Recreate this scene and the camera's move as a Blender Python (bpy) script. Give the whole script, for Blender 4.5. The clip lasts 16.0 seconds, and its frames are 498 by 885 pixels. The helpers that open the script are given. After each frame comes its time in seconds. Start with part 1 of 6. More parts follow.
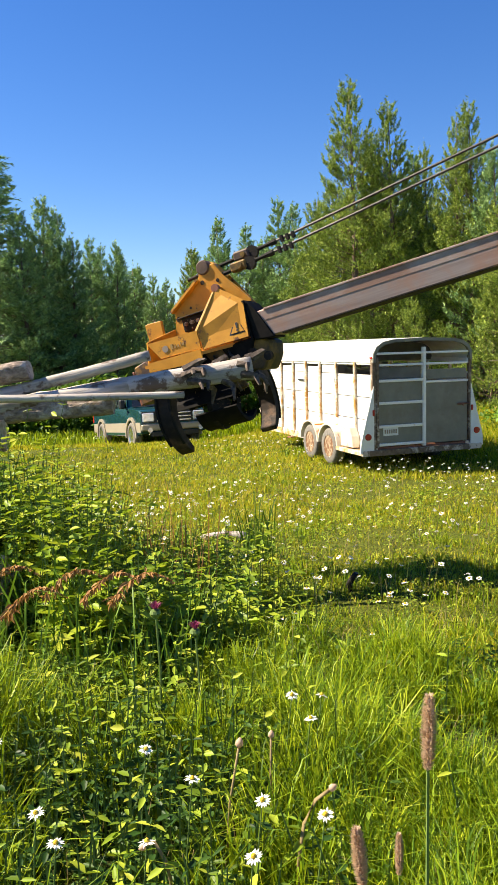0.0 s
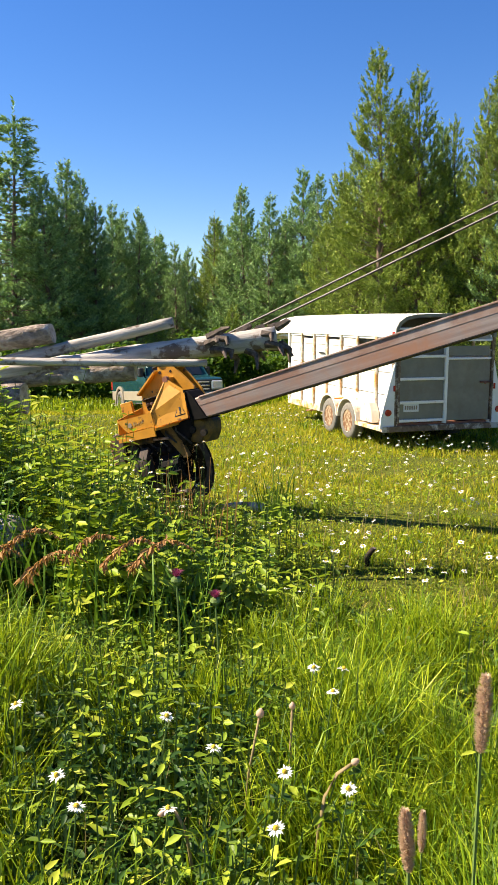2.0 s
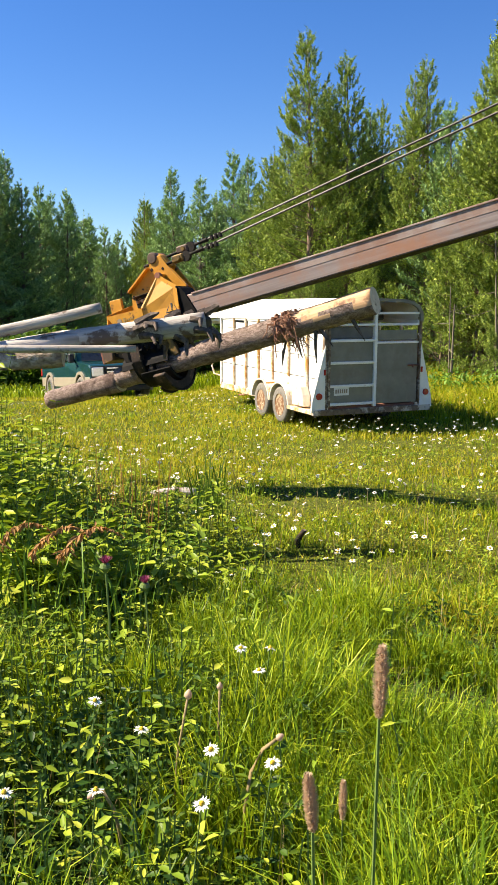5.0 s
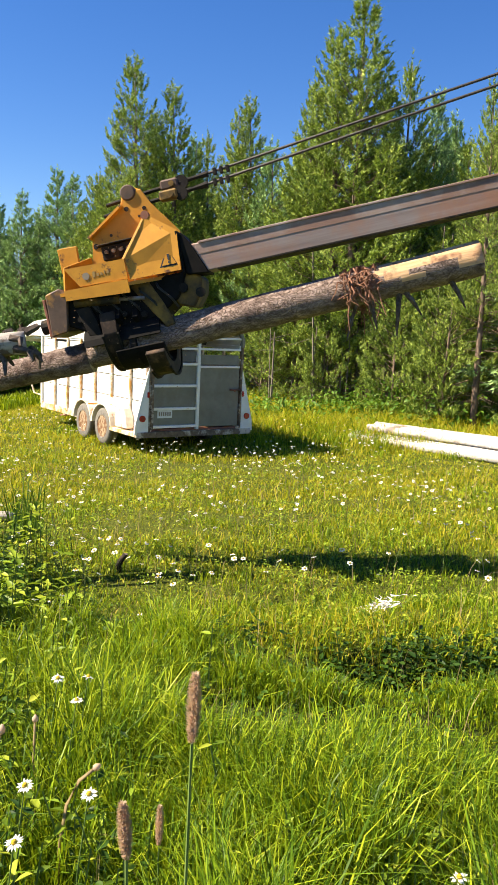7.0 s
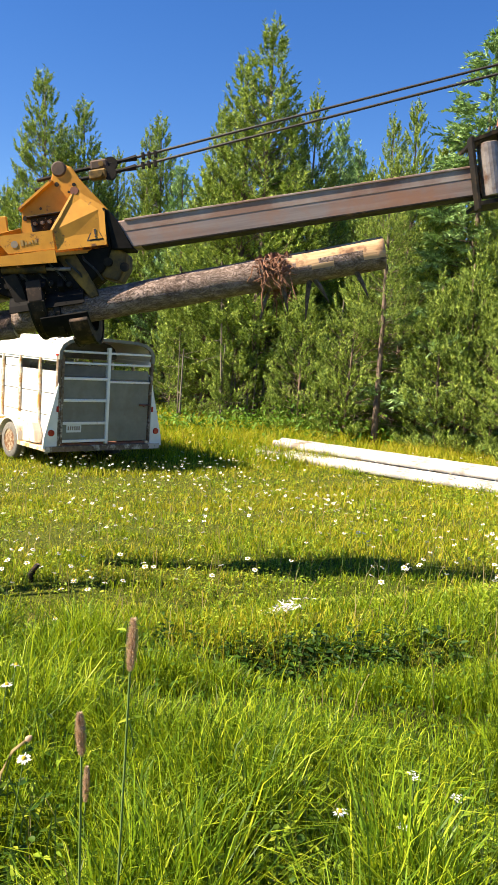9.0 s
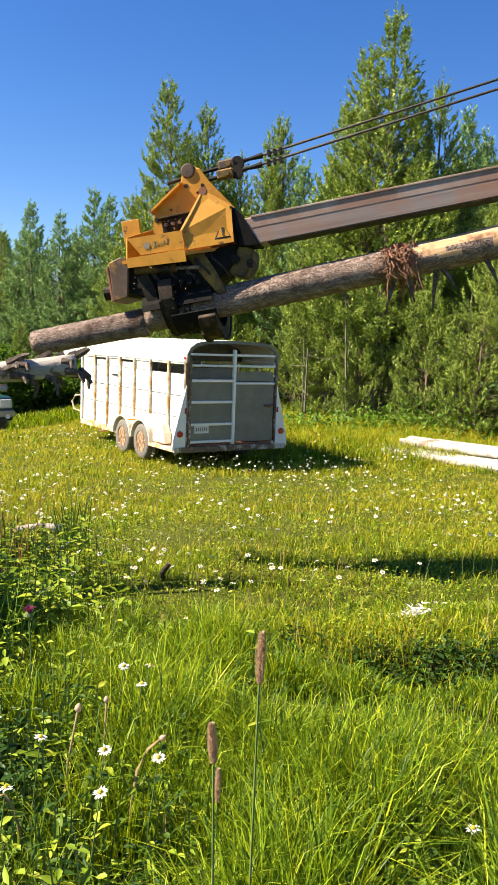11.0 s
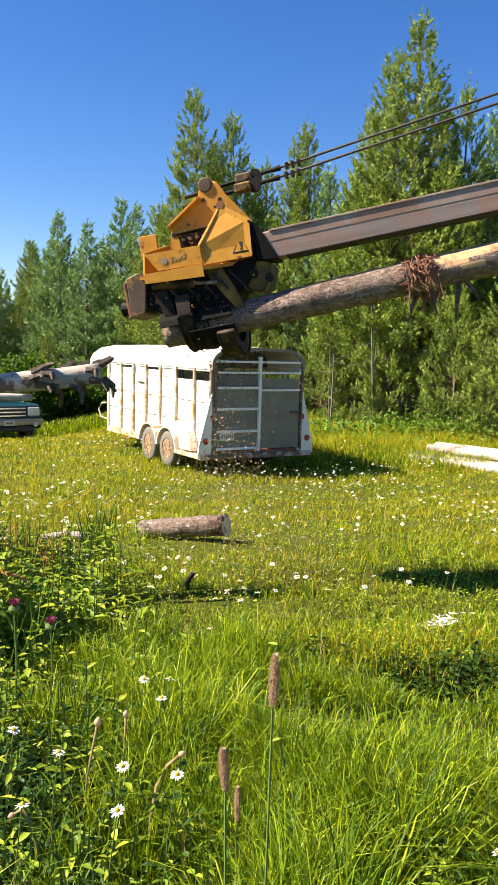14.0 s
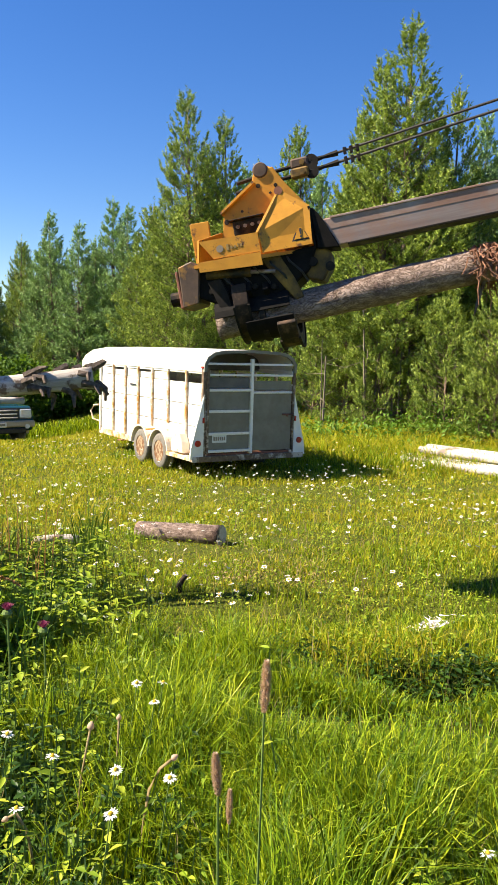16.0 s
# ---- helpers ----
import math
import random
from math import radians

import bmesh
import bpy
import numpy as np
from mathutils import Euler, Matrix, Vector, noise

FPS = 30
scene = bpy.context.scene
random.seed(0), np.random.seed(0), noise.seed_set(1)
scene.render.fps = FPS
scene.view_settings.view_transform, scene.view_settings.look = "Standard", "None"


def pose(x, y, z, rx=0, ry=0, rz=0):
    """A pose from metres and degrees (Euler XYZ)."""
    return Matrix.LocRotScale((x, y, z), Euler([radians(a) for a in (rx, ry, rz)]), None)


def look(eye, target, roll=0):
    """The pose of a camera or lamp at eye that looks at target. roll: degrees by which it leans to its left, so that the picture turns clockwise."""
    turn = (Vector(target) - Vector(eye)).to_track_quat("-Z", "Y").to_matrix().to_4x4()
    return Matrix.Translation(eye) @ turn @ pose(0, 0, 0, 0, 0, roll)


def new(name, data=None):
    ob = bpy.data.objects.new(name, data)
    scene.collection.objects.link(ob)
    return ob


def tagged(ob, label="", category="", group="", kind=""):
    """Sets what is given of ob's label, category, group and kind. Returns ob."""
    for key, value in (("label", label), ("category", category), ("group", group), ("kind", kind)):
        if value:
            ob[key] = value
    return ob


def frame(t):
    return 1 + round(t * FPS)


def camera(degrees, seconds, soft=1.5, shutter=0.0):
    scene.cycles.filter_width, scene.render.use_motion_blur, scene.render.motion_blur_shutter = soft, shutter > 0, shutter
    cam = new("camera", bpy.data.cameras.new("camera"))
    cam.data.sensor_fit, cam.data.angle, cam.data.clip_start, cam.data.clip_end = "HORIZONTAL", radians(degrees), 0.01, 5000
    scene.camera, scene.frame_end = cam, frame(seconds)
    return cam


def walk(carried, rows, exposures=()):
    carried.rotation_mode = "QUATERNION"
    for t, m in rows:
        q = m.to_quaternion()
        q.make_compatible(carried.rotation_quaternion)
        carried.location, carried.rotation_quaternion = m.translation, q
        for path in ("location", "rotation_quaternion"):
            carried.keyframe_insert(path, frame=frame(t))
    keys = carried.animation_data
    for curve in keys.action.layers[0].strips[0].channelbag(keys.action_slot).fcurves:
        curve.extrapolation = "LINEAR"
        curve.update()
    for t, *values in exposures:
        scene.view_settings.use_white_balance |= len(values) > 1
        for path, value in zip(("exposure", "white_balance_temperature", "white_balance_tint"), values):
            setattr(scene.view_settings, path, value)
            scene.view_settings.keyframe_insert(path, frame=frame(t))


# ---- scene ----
cam = camera(34.5, 16.0)
PATH = [
    (0, (-0.346, 0.077, 2.262), (-0.282, 2.063, 2.028), -1.60),
    (0.5, (-0.355, 0.096, 2.259), (-0.289, 2.079, 2.006), -1.40),
    (1, (-0.371, 0.126, 2.245), (-0.323, 2.108, 1.979), -0.80),
    (1.5, (-0.374, 0.141, 2.237), (-0.339, 2.121, 1.955), -0.40),
    (2, (-0.385, 0.124, 2.244), (-0.362, 2.101, 1.942), 0.10),
    (2.5, (-0.380, 0.119, 2.236), (-0.351, 2.091, 1.908), 0.10),
    (3, (-0.376, 0.118, 2.234), (-0.328, 2.089, 1.899), 0.20),
    (5.5, (-0.355, 0.058, 2.272), (-0.107, 2.014, 1.933), 0.10),
    (6, (-0.358, 0.023, 2.295), (-0.021, 1.966, 1.964), 0.50),
    (6.5, (-0.361, 0.066, 2.277), (0.121, 1.983, 1.970), 1.70),
    (7, (-0.358, 0.049, 2.278), (0.257, 1.932, 2.001), 2.60),
    (7.5, (-0.345, -0.089, 2.298), (0.308, 1.786, 2.054), 3.00),
    (8, (-0.330, -0.264, 2.287), (0.481, 1.551, 2.065), 3.70),
    (8.5, (-0.405, -0.295, 2.302), (0.482, 1.485, 2.091), 4.10),
    (9, (-0.488, -0.259, 2.305), (0.341, 1.547, 2.080), 3.80),
    (9.5, (-0.510, -0.265, 2.313), (0.335, 1.533, 2.086), 3.80),
    (10, (-0.526, -0.277, 2.336), (0.190, 1.575, 2.095), 3.60),
    (10.2, (-0.517, -0.277, 2.333), (0.134, 1.599, 2.092), 3.20),
    (12.5, (-0.481, -0.243, 2.345), (-0.001, 1.683, 2.099), 1.65),
    (13, (-0.475, -0.250, 2.346), (-0.014, 1.681, 2.105), 1.63),
    (13.5, (-0.467, -0.243, 2.348), (-0.000, 1.688, 2.114), 1.62),
    (14, (-0.461, -0.238, 2.348), (0.010, 1.692, 2.115), 1.63),
    (14.5, (-0.461, -0.246, 2.354), (0.017, 1.683, 2.124), 1.62),
    (15, (-0.465, -0.247, 2.355), (0.019, 1.680, 2.124), 1.67),
    (15.5, (-0.470, -0.240, 2.352), (0.014, 1.687, 2.122), 1.66),
    (16, (-0.467, -0.262, 2.366), (0.023, 1.663, 2.137), 1.68),
]
walk(cam, [(t, look(eye, target, roll)) for t, eye, target, roll in PATH], exposures=[(0, 1.42, 6900, 12), (16, 1.42, 6900, 12)])


# ---- light ----
world = bpy.data.worlds.new("sky")
scene.world = world
world.use_nodes = True
wn = world.node_tree
sky = wn.nodes.new("ShaderNodeTexSky")
sky.sky_type = 'NISHITA'
sky.sun_disc = False
sky.air_density, sky.dust_density, sky.ozone_density = 1.0, 0.1, 6.0
SUN_EL, SUN_AZ = 45.0, 281.0      # azimuth clockwise from +y
sky.sun_elevation, sky.sun_rotation = radians(SUN_EL), radians(SUN_AZ)
tone = wn.nodes.new("ShaderNodeHueSaturation")
tone.inputs["Saturation"].default_value, tone.inputs["Value"].default_value = 1.24, 1.0
tone.inputs["Hue"].default_value = 0.5115
wn.links.new(sky.outputs[0], tone.inputs["Color"])
wn.links.new(tone.outputs[0], wn.nodes["Background"].inputs[0])
wn.nodes["Background"].inputs[1].default_value = 0.066
sun = new("sun", bpy.data.lights.new("sun", 'SUN'))
sun.data.energy, sun.data.angle, sun.data.color = 5.0, radians(0.5), (1, 0.91, 0.74)
sd = Vector((math.sin(radians(SUN_AZ)) * math.cos(radians(SUN_EL)), math.cos(radians(SUN_AZ)) * math.cos(radians(SUN_EL)), math.sin(radians(SUN_EL))))
sun.matrix_world = look(sd * 50, (0, 0, 0))

# ---- materials ----
def ramp(nt, fac, stops):
    n = nt.nodes.new("ShaderNodeValToRGB")
    el = n.color_ramp.elements
    while len(el) < len(stops):
        el.new(0.5)
    for e, (p, c) in zip(el, stops):
        e.position, e.color = p, (*c, 1)
    nt.links.new(fac, n.inputs[0])
    return n.outputs[0]


def noise_tex(nt, vec, scale, detail=5, rough=0.6):
    n = nt.nodes.new("ShaderNodeTexNoise")
    n.inputs["Scale"].default_value, n.inputs["Detail"].default_value, n.inputs["Roughness"].default_value = scale, detail, rough
    nt.links.new(vec, n.inputs["Vector"])
    return n.outputs[0]


def mat(name, c1, c2, scale=12.0, rough=0.7, metal=0.0, bump=0.25, stretch=(1, 1, 1), c3=None, s3=2.0, t3=0.56, w3=0.06, depth=0.01, lo=0.3, hi=0.7, spec=0.4):
    """Two tones of grain, and where c3 is given patches of a third tone (rust, dirt, bare wood)."""
    m = bpy.data.materials.new(name)
    m.use_nodes = True
    nt = m.node_tree
    b = nt.nodes["Principled BSDF"]
    tc = nt.nodes.new("ShaderNodeTexCoord")
    mp = nt.nodes.new("ShaderNodeMapping")
    mp.inputs["Scale"].default_value = stretch
    nt.links.new(tc.outputs["Object"], mp.inputs[0])
    grain = noise_tex(nt, mp.outputs[0], scale)
    col = ramp(nt, grain, [(lo, c1), (hi, c2)])
    if c3:
        big = noise_tex(nt, tc.outputs["Object"], s3, 8, 0.65)
        mask = ramp(nt, big, [(t3 - w3, (0, 0, 0)), (t3 + w3, (1, 1, 1))])
        mx = nt.nodes.new("ShaderNodeMix")
        mx.data_type = 'RGBA'
        nt.links.new(mask, mx.inputs[0])
        nt.links.new(col, mx.inputs[6])
        mx.inputs[7].default_value = (*c3, 1)
        col = mx.outputs[2]
    nt.links.new(col, b.inputs["Base Color"])
    b.inputs["Roughness"].default_value, b.inputs["Metallic"].default_value = rough, metal
    b.inputs["Specular IOR Level"].default_value = spec
    if bump:
        bp = nt.nodes.new("ShaderNodeBump")
        bp.inputs["Strength"].default_value, bp.inputs["Distance"].default_value = bump, depth
        nt.links.new(grain, bp.inputs["Height"])
        nt.links.new(bp.outputs[0], b.inputs["Normal"])
    return m


def leafy(name, tones, through_col, trans=0.35, rough=0.55):
    """Foliage: every blade or leaf takes its own tone, and light shines through."""
    m = bpy.data.materials.new(name)
    m.use_nodes = True
    nt = m.node_tree
    b = nt.nodes["Principled BSDF"]
    geo = nt.nodes.new("ShaderNodeNewGeometry")
    col = ramp(nt, geo.outputs["Random Per Island"], [(i / max(1, len(tones) - 1), c) for i, c in enumerate(tones)])
    nt.links.new(col, b.inputs["Base Color"])
    b.inputs["Roughness"].default_value = rough
    b.inputs["Specular IOR Level"].default_value = 0.15
    tr = nt.nodes.new("ShaderNodeBsdfTranslucent")
    mx = nt.nodes.new("ShaderNodeMixShader")
    tint = nt.nodes.new("ShaderNodeMix")
    tint.data_type, tint.blend_type = 'RGBA', 'MIX'
    tint.inputs[0].default_value = 0.5
    nt.links.new(col, tint.inputs[6])
    tint.inputs[7].default_value = (*through_col, 1)
    nt.links.new(tint.outputs[2], tr.inputs[0])
    mx.inputs[0].default_value = trans
    nt.links.new(b.outputs[0], mx.inputs[1])
    nt.links.new(tr.outputs[0], mx.inputs[2])
    nt.links.new(mx.outputs[0], nt.nodes["Material Output"].inputs[0])
    return m


M_SOIL = mat("meadow_soil", (0.042, 0.055, 0.010), (0.16, 0.18, 0.022), 34, 0.95, bump=1.0, depth=0.05, lo=.36, hi=.64, c3=(0.12, 0.10, 0.04), s3=0.9, t3=0.70, spec=0.1)
# soil tone with the shade under grass and in the hollow painted in
M_SHADESOIL = mat("shade_dark_soil", (0.020, 0.026, 0.007), (0.065, 0.08, 0.016), 30, 0.95, bump=1.0, depth=0.05, spec=0.1)
# herb green darkened so that shade sits in the leaf colour
M_SHADELEAF = leafy("shade_dark_leaves", [(0.02, 0.05, 0.010), (0.03, 0.075, 0.012), (0.05, 0.10, 0.016)], (0.10, 0.20, 0.015), 0.18, 0.45)
M_GRASS = leafy("lush_grass", [(0.018, 0.048, 0.005), (0.071, 0.143, 0.009), (0.212, 0.324, 0.015), (0.435, 0.473, 0.026)], (0.48, 0.58, 0.010), 0.3, 0.4)
M_MEADOW = leafy("meadow_grass", [(0.216, 0.250, 0.010), (0.373, 0.375, 0.016), (0.471, 0.417, 0.025), (0.492, 0.365, 0.069)], (0.56, 0.56, 0.012), 0.3)
M_DRY = leafy("dry_grass", [(0.30, 0.22, 0.10), (0.42, 0.33, 0.17)], (0.4, 0.3, 0.1), 0.25)
M_HERB = leafy("herb_leaves", [(0.058, 0.100, 0.011), (0.184, 0.277, 0.024), (0.314, 0.407, 0.034), (0.427, 0.450, 0.050)], (0.40, 0.52, 0.015), 0.3, 0.42)
M_HERB2 = leafy("dark_herb_leaves", [(0.060, 0.128, 0.018), (0.105, 0.209, 0.024), (0.164, 0.284, 0.030)], (0.22, 0.36, 0.015), 0.25, 0.45)
M_CLOVER = leafy("clover_leaves", [(0.035, 0.085, 0.012), (0.06, 0.12, 0.014), (0.09, 0.17, 0.018)], (0.18, 0.32, 0.015), 0.3)
M_NEEDLE = leafy("pine_needles", [(0.066, 0.103, 0.028), (0.178, 0.255, 0.055), (0.330, 0.424, 0.081), (0.522, 0.589, 0.113)], (0.30, 0.40, 0.03), 0.15)
M_NEEDLE_B = leafy("blue_green_needles", [(0.104, 0.171, 0.075), (0.251, 0.384, 0.142), (0.458, 0.637, 0.224)], (0.23, 0.32, 0.07), 0.15)
M_DEAD = mat("dead_twigs", (0.10, 0.08, 0.06), (0.22, 0.18, 0.14), 30, 0.9)
M_BARK = mat("pine_bark", (0.09, 0.06, 0.045), (0.26, 0.18, 0.13), 14, 0.92, bump=1.0, stretch=(1, 1, 0.35), depth=0.02)
M_LOGBARK = mat("log_bark", (0.17, 0.115, 0.09), (0.42, 0.315, 0.265), 26, 0.9, bump=0.0, stretch=(0.5, 1, 1), c3=(0.10, 0.06, 0.045), s3=3, t3=0.58)


def add_plates(m, scale, stretch):
    """Flaky bark plates: dark cracks between raised cells."""
    nt = m.node_tree
    b = nt.nodes["Principled BSDF"]
    tc = nt.nodes.new("ShaderNodeTexCoord")
    mp = nt.nodes.new("ShaderNodeMapping")
    mp.inputs["Scale"].default_value = stretch
    nt.links.new(tc.outputs["Object"], mp.inputs[0])
    wob = nt.nodes.new("ShaderNodeTexNoise")
    wob.inputs["Scale"].default_value, wob.inputs["Detail"].default_value = 9, 4
    nt.links.new(mp.outputs[0], wob.inputs["Vector"])
    ad = nt.nodes.new("ShaderNodeMixRGB")
    ad.blend_type, ad.inputs[0].default_value = 'ADD', 0.3
    nt.links.new(mp.outputs[0], ad.inputs[1])
    nt.links.new(wob.outputs[1], ad.inputs[2])
    vo = nt.nodes.new("ShaderNodeTexVoronoi")
    vo.feature = 'DISTANCE_TO_EDGE'
    vo.inputs["Scale"].default_value = scale
    nt.links.new(ad.outputs[0], vo.inputs["Vector"])
    fac = ramp(nt, vo.outputs["Distance"], [(0.0, (0.46, 0.40, 0.36)), (0.06, (0.82, 0.80, 0.78)), (0.2, (1, 1, 1))])
    mu = nt.nodes.new("ShaderNodeMixRGB")
    mu.blend_type, mu.inputs[0].default_value = 'MULTIPLY', 1.0
    nt.links.new(b.inputs["Base Color"].links[0].from_socket, mu.inputs[1])
    nt.links.new(fac, mu.inputs[2])
    nt.links.new(mu.outputs[0], b.inputs["Base Color"])
    bp = nt.nodes.new("ShaderNodeBump")
    bp.inputs["Strength"].default_value, bp.inputs["Distance"].default_value = 0.9, 0.02
    nt.links.new(fac, bp.inputs["Height"])
    nt.links.new(bp.outputs[0], b.inputs["Normal"])


add_plates(M_LOGBARK, 32, (0.55, 1, 1))
M_FRESH = mat("fresh_sapwood", (0.46, 0.25, 0.12), (0.66, 0.42, 0.23), 34, 0.75, bump=0.6, stretch=(0.10, 1, 1), c3=(0.20, 0.10, 0.055), s3=6.0, t3=0.60)
M_INNER = mat("torn_inner_bark", (0.12, 0.05, 0.03), (0.34, 0.17, 0.10), 40, 0.9, bump=0.6)
M_ENDGRAIN = mat("sawn_log_end", (0.50, 0.40, 0.29), (0.70, 0.58, 0.42), 18, 0.85, bump=0.3, c3=(0.10, 0.07, 0.05), s3=6, t3=0.60)
M_GREYWOOD = mat("weathered_grey_wood", (0.22, 0.19, 0.165), (0.54, 0.49, 0.44), 20, 0.85, bump=0.9, stretch=(0.12, 1, 1), depth=0.015, c3=(0.13, 0.09, 0.065), s3=5.0, t3=0.58, w3=0.03)
M_ROOT = mat("dark_torn_root", (0.035, 0.026, 0.02), (0.16, 0.12, 0.095), 26, 0.95, bump=0.8)
M_OLDBARK = mat("shaggy_old_bark", (0.12, 0.085, 0.065), (0.42, 0.33, 0.27), 30, 0.95, bump=1.0, stretch=(0.6, 1, 1), depth=0.03, c3=(0.55, 0.50, 0.46), s3=6, t3=0.62)
M_BIRCH = mat("white_painted_poles", (0.36, 0.33, 0.30), (0.58, 0.55, 0.50), 14, 0.7, bump=0.5, stretch=(0.15, 1, 1), c3=(0.24, 0.19, 0.15), s3=2.5, t3=0.58)
M_YELLOW = mat("worn_yellow_paint", (0.47, 0.205, 0.014), (0.60, 0.275, 0.022), 9, 0.5, bump=0.15, c3=(0.13, 0.055, 0.02), s3=7.5, t3=0.61, w3=0.03)
M_BLACKSTEEL = mat("greasy_black_steel", (0.007, 0.006, 0.005), (0.024, 0.019, 0.015), 9, 0.75, 0.0, bump=0.4, c3=(0.075, 0.045, 0.018), s3=4.5, t3=0.62, spec=0.2)
M_KNIFE = mat("black_worn_steel", (0.014, 0.011, 0.009), (0.05, 0.033, 0.024), 10, 0.7, 0.0, bump=0.3, c3=(0.12, 0.072, 0.045), s3=5, t3=0.62, spec=0.2)
M_GREASE = mat("black_grease", (0.005, 0.005, 0.005), (0.014, 0.012, 0.011), 12, 0.75, bump=0.3, spec=0.1)
M_DULLYEL = mat("grimy_yellow_steel", (0.10, 0.06, 0.018), (0.34, 0.19, 0.025), 7, 0.65, 0.1, bump=0.3, c3=(0.018, 0.015, 0.012), s3=4, t3=0.47, w3=0.12)
M_SKIRT = mat("sooty_yellow_steel", (0.05, 0.034, 0.026), (0.12, 0.075, 0.05), 8, 0.6, 0.05, bump=0.2, c3=(0.42, 0.21, 0.03), s3=3.5, t3=0.60, w3=0.06)
M_BOOM = mat("scuffed_boom_steel", (0.21, 0.155, 0.14), (0.33, 0.27, 0.25), 9, 0.5, 0.12, bump=0.15, stretch=(0.08, 1, 3), c3=(0.33, 0.17, 0.11), s3=2.4, t3=0.55, w3=0.12)
M_BOOMRUST = mat("rusty_upper_boom", (0.20, 0.105, 0.075), (0.33, 0.20, 0.15), 7, 0.6, 0.05, bump=0.2, stretch=(0.1, 1, 2), c3=(0.36, 0.29, 0.26), s3=2.0, t3=0.56, w3=0.1)
M_RUSTPL = mat("rust_red_plate", (0.20, 0.075, 0.045), (0.32, 0.13, 0.08), 8, 0.7, 0.1, bump=0.25, c3=(0.10, 0.05, 0.035), s3=3, t3=0.6)
M_BRIGHT = mat("polished_roller_steel", (0.20, 0.15, 0.13), (0.40, 0.34, 0.31), 14, 0.4, 0.5, bump=0.1, c3=(0.16, 0.08, 0.05), s3=6, t3=0.55)
M_CABLE = mat("steel_cable", (0.03, 0.028, 0.026), (0.09, 0.08, 0.075), 60, 0.55, 0.5)
M_WHITE = mat("chalky_white_paint", (0.74, 0.71, 0.64), (0.82, 0.80, 0.74), 5, 0.55, bump=0.06, c3=(0.52, 0.36, 0.20), s3=3.5, t3=0.70, w3=0.05)
M_RUSTWHITE = mat("rust_streaked_white_paint", (0.74, 0.66, 0.52), (0.80, 0.74, 0.62), 6, 0.6, bump=0.15, stretch=(1, 1, 0.3), c3=(0.50, 0.24, 0.05), s3=5, t3=0.50, w3=0.10)
M_RUSTDARK = mat("dark_rusted_paint", (0.10, 0.06, 0.035), (0.24, 0.17, 0.11), 16, 0.8, bump=0.4, c3=(0.55, 0.48, 0.38), s3=4, t3=0.56, w3=0.05)
M_FENDER = mat("dusty_white_fender_paint", (0.66, 0.58, 0.46), (0.74, 0.67, 0.56), 8, 0.6, bump=0.12, c3=(0.40, 0.19, 0.06), s3=5, t3=0.62, w3=0.06)
M_SHEET = mat("galvanised_grey_sheet", (0.155, 0.15, 0.115), (0.215, 0.205, 0.16), 4, 0.5, 0.0, bump=0.05, c3=(0.16, 0.135, 0.10), s3=2.5, t3=0.6, w3=0.1)
# tone of the trailer's inside with its shade put into the colour
M_DARKIN = mat("dark_trailer_inside", (0.10, 0.095, 0.085), (0.16, 0.15, 0.13), 4, 0.9)
M_TYRE = mat("dusty_tyre_rubber", (0.12, 0.11, 0.095), (0.22, 0.20, 0.17), 20, 0.9, bump=0.4)
M_RIM = mat("rusty_rim", (0.30, 0.22, 0.13), (0.46, 0.36, 0.24), 22, 0.7, 0.0, bump=0.4, c3=(0.17, 0.075, 0.03), s3=14, t3=0.48)
M_CHROME = mat("bright_chrome", (0.62, 0.62, 0.62), (0.75, 0.75, 0.75), 6, 0.18, 0.95, bump=0)
M_TEAL = mat("teal_truck_paint", (0.008, 0.046, 0.052), (0.011, 0.060, 0.066), 3, 0.2, 0.2, bump=0)
M_BEIGE = mat("beige_truck_paint", (0.33, 0.28, 0.20), (0.38, 0.33, 0.25), 3, 0.35, 0.1, bump=0)
M_GLASSD = mat("dark_car_glass", (0.015, 0.02, 0.022), (0.03, 0.035, 0.04), 3, 0.06, 0.0, bump=0, spec=0.8)
M_BLACKP = mat("black_plastic", (0.015, 0.015, 0.015), (0.03, 0.03, 0.03), 20, 0.5)
M_LAMPGL = mat("clear_lamp_lens", (0.6, 0.6, 0.6), (0.75, 0.75, 0.75), 20, 0.12, 0.3, bump=0)
M_RED = mat("red_lens", (0.35, 0.02, 0.012), (0.45, 0.03, 0.02), 30, 0.25, bump=0)
M_AMBER = mat("amber_lens", (0.6, 0.2, 0.02), (0.65, 0.24, 0.03), 30, 0.3, bump=0)
M_SIGN = mat("black_print", (0.02, 0.02, 0.02), (0.035, 0.035, 0.035), 30, 0.6, bump=0)
M_FADED = mat("faded_print", (0.30, 0.19, 0.07), (0.36, 0.22, 0.06), 30, 0.6, bump=0)
M_BLUEP = mat("faded_blue_print", (0.22, 0.19, 0.17), (0.30, 0.23, 0.14), 30, 0.6, bump=0)
M_PLATE = mat("white_plate", (0.62, 0.62, 0.60), (0.7, 0.7, 0.68), 20, 0.5, bump=0)
M_PETAL = leafy("daisy_petals", [(0.78, 0.78, 0.74), (0.86, 0.86, 0.82)], (0.85, 0.85, 0.8), 0.3)
M_CORE = mat("daisy_core", (0.62, 0.36, 0.02), (0.75, 0.48, 0.03), 200, 0.8)
M_STEM = mat("green_stem", (0.09, 0.15, 0.03), (0.16, 0.22, 0.05), 30, 0.6)
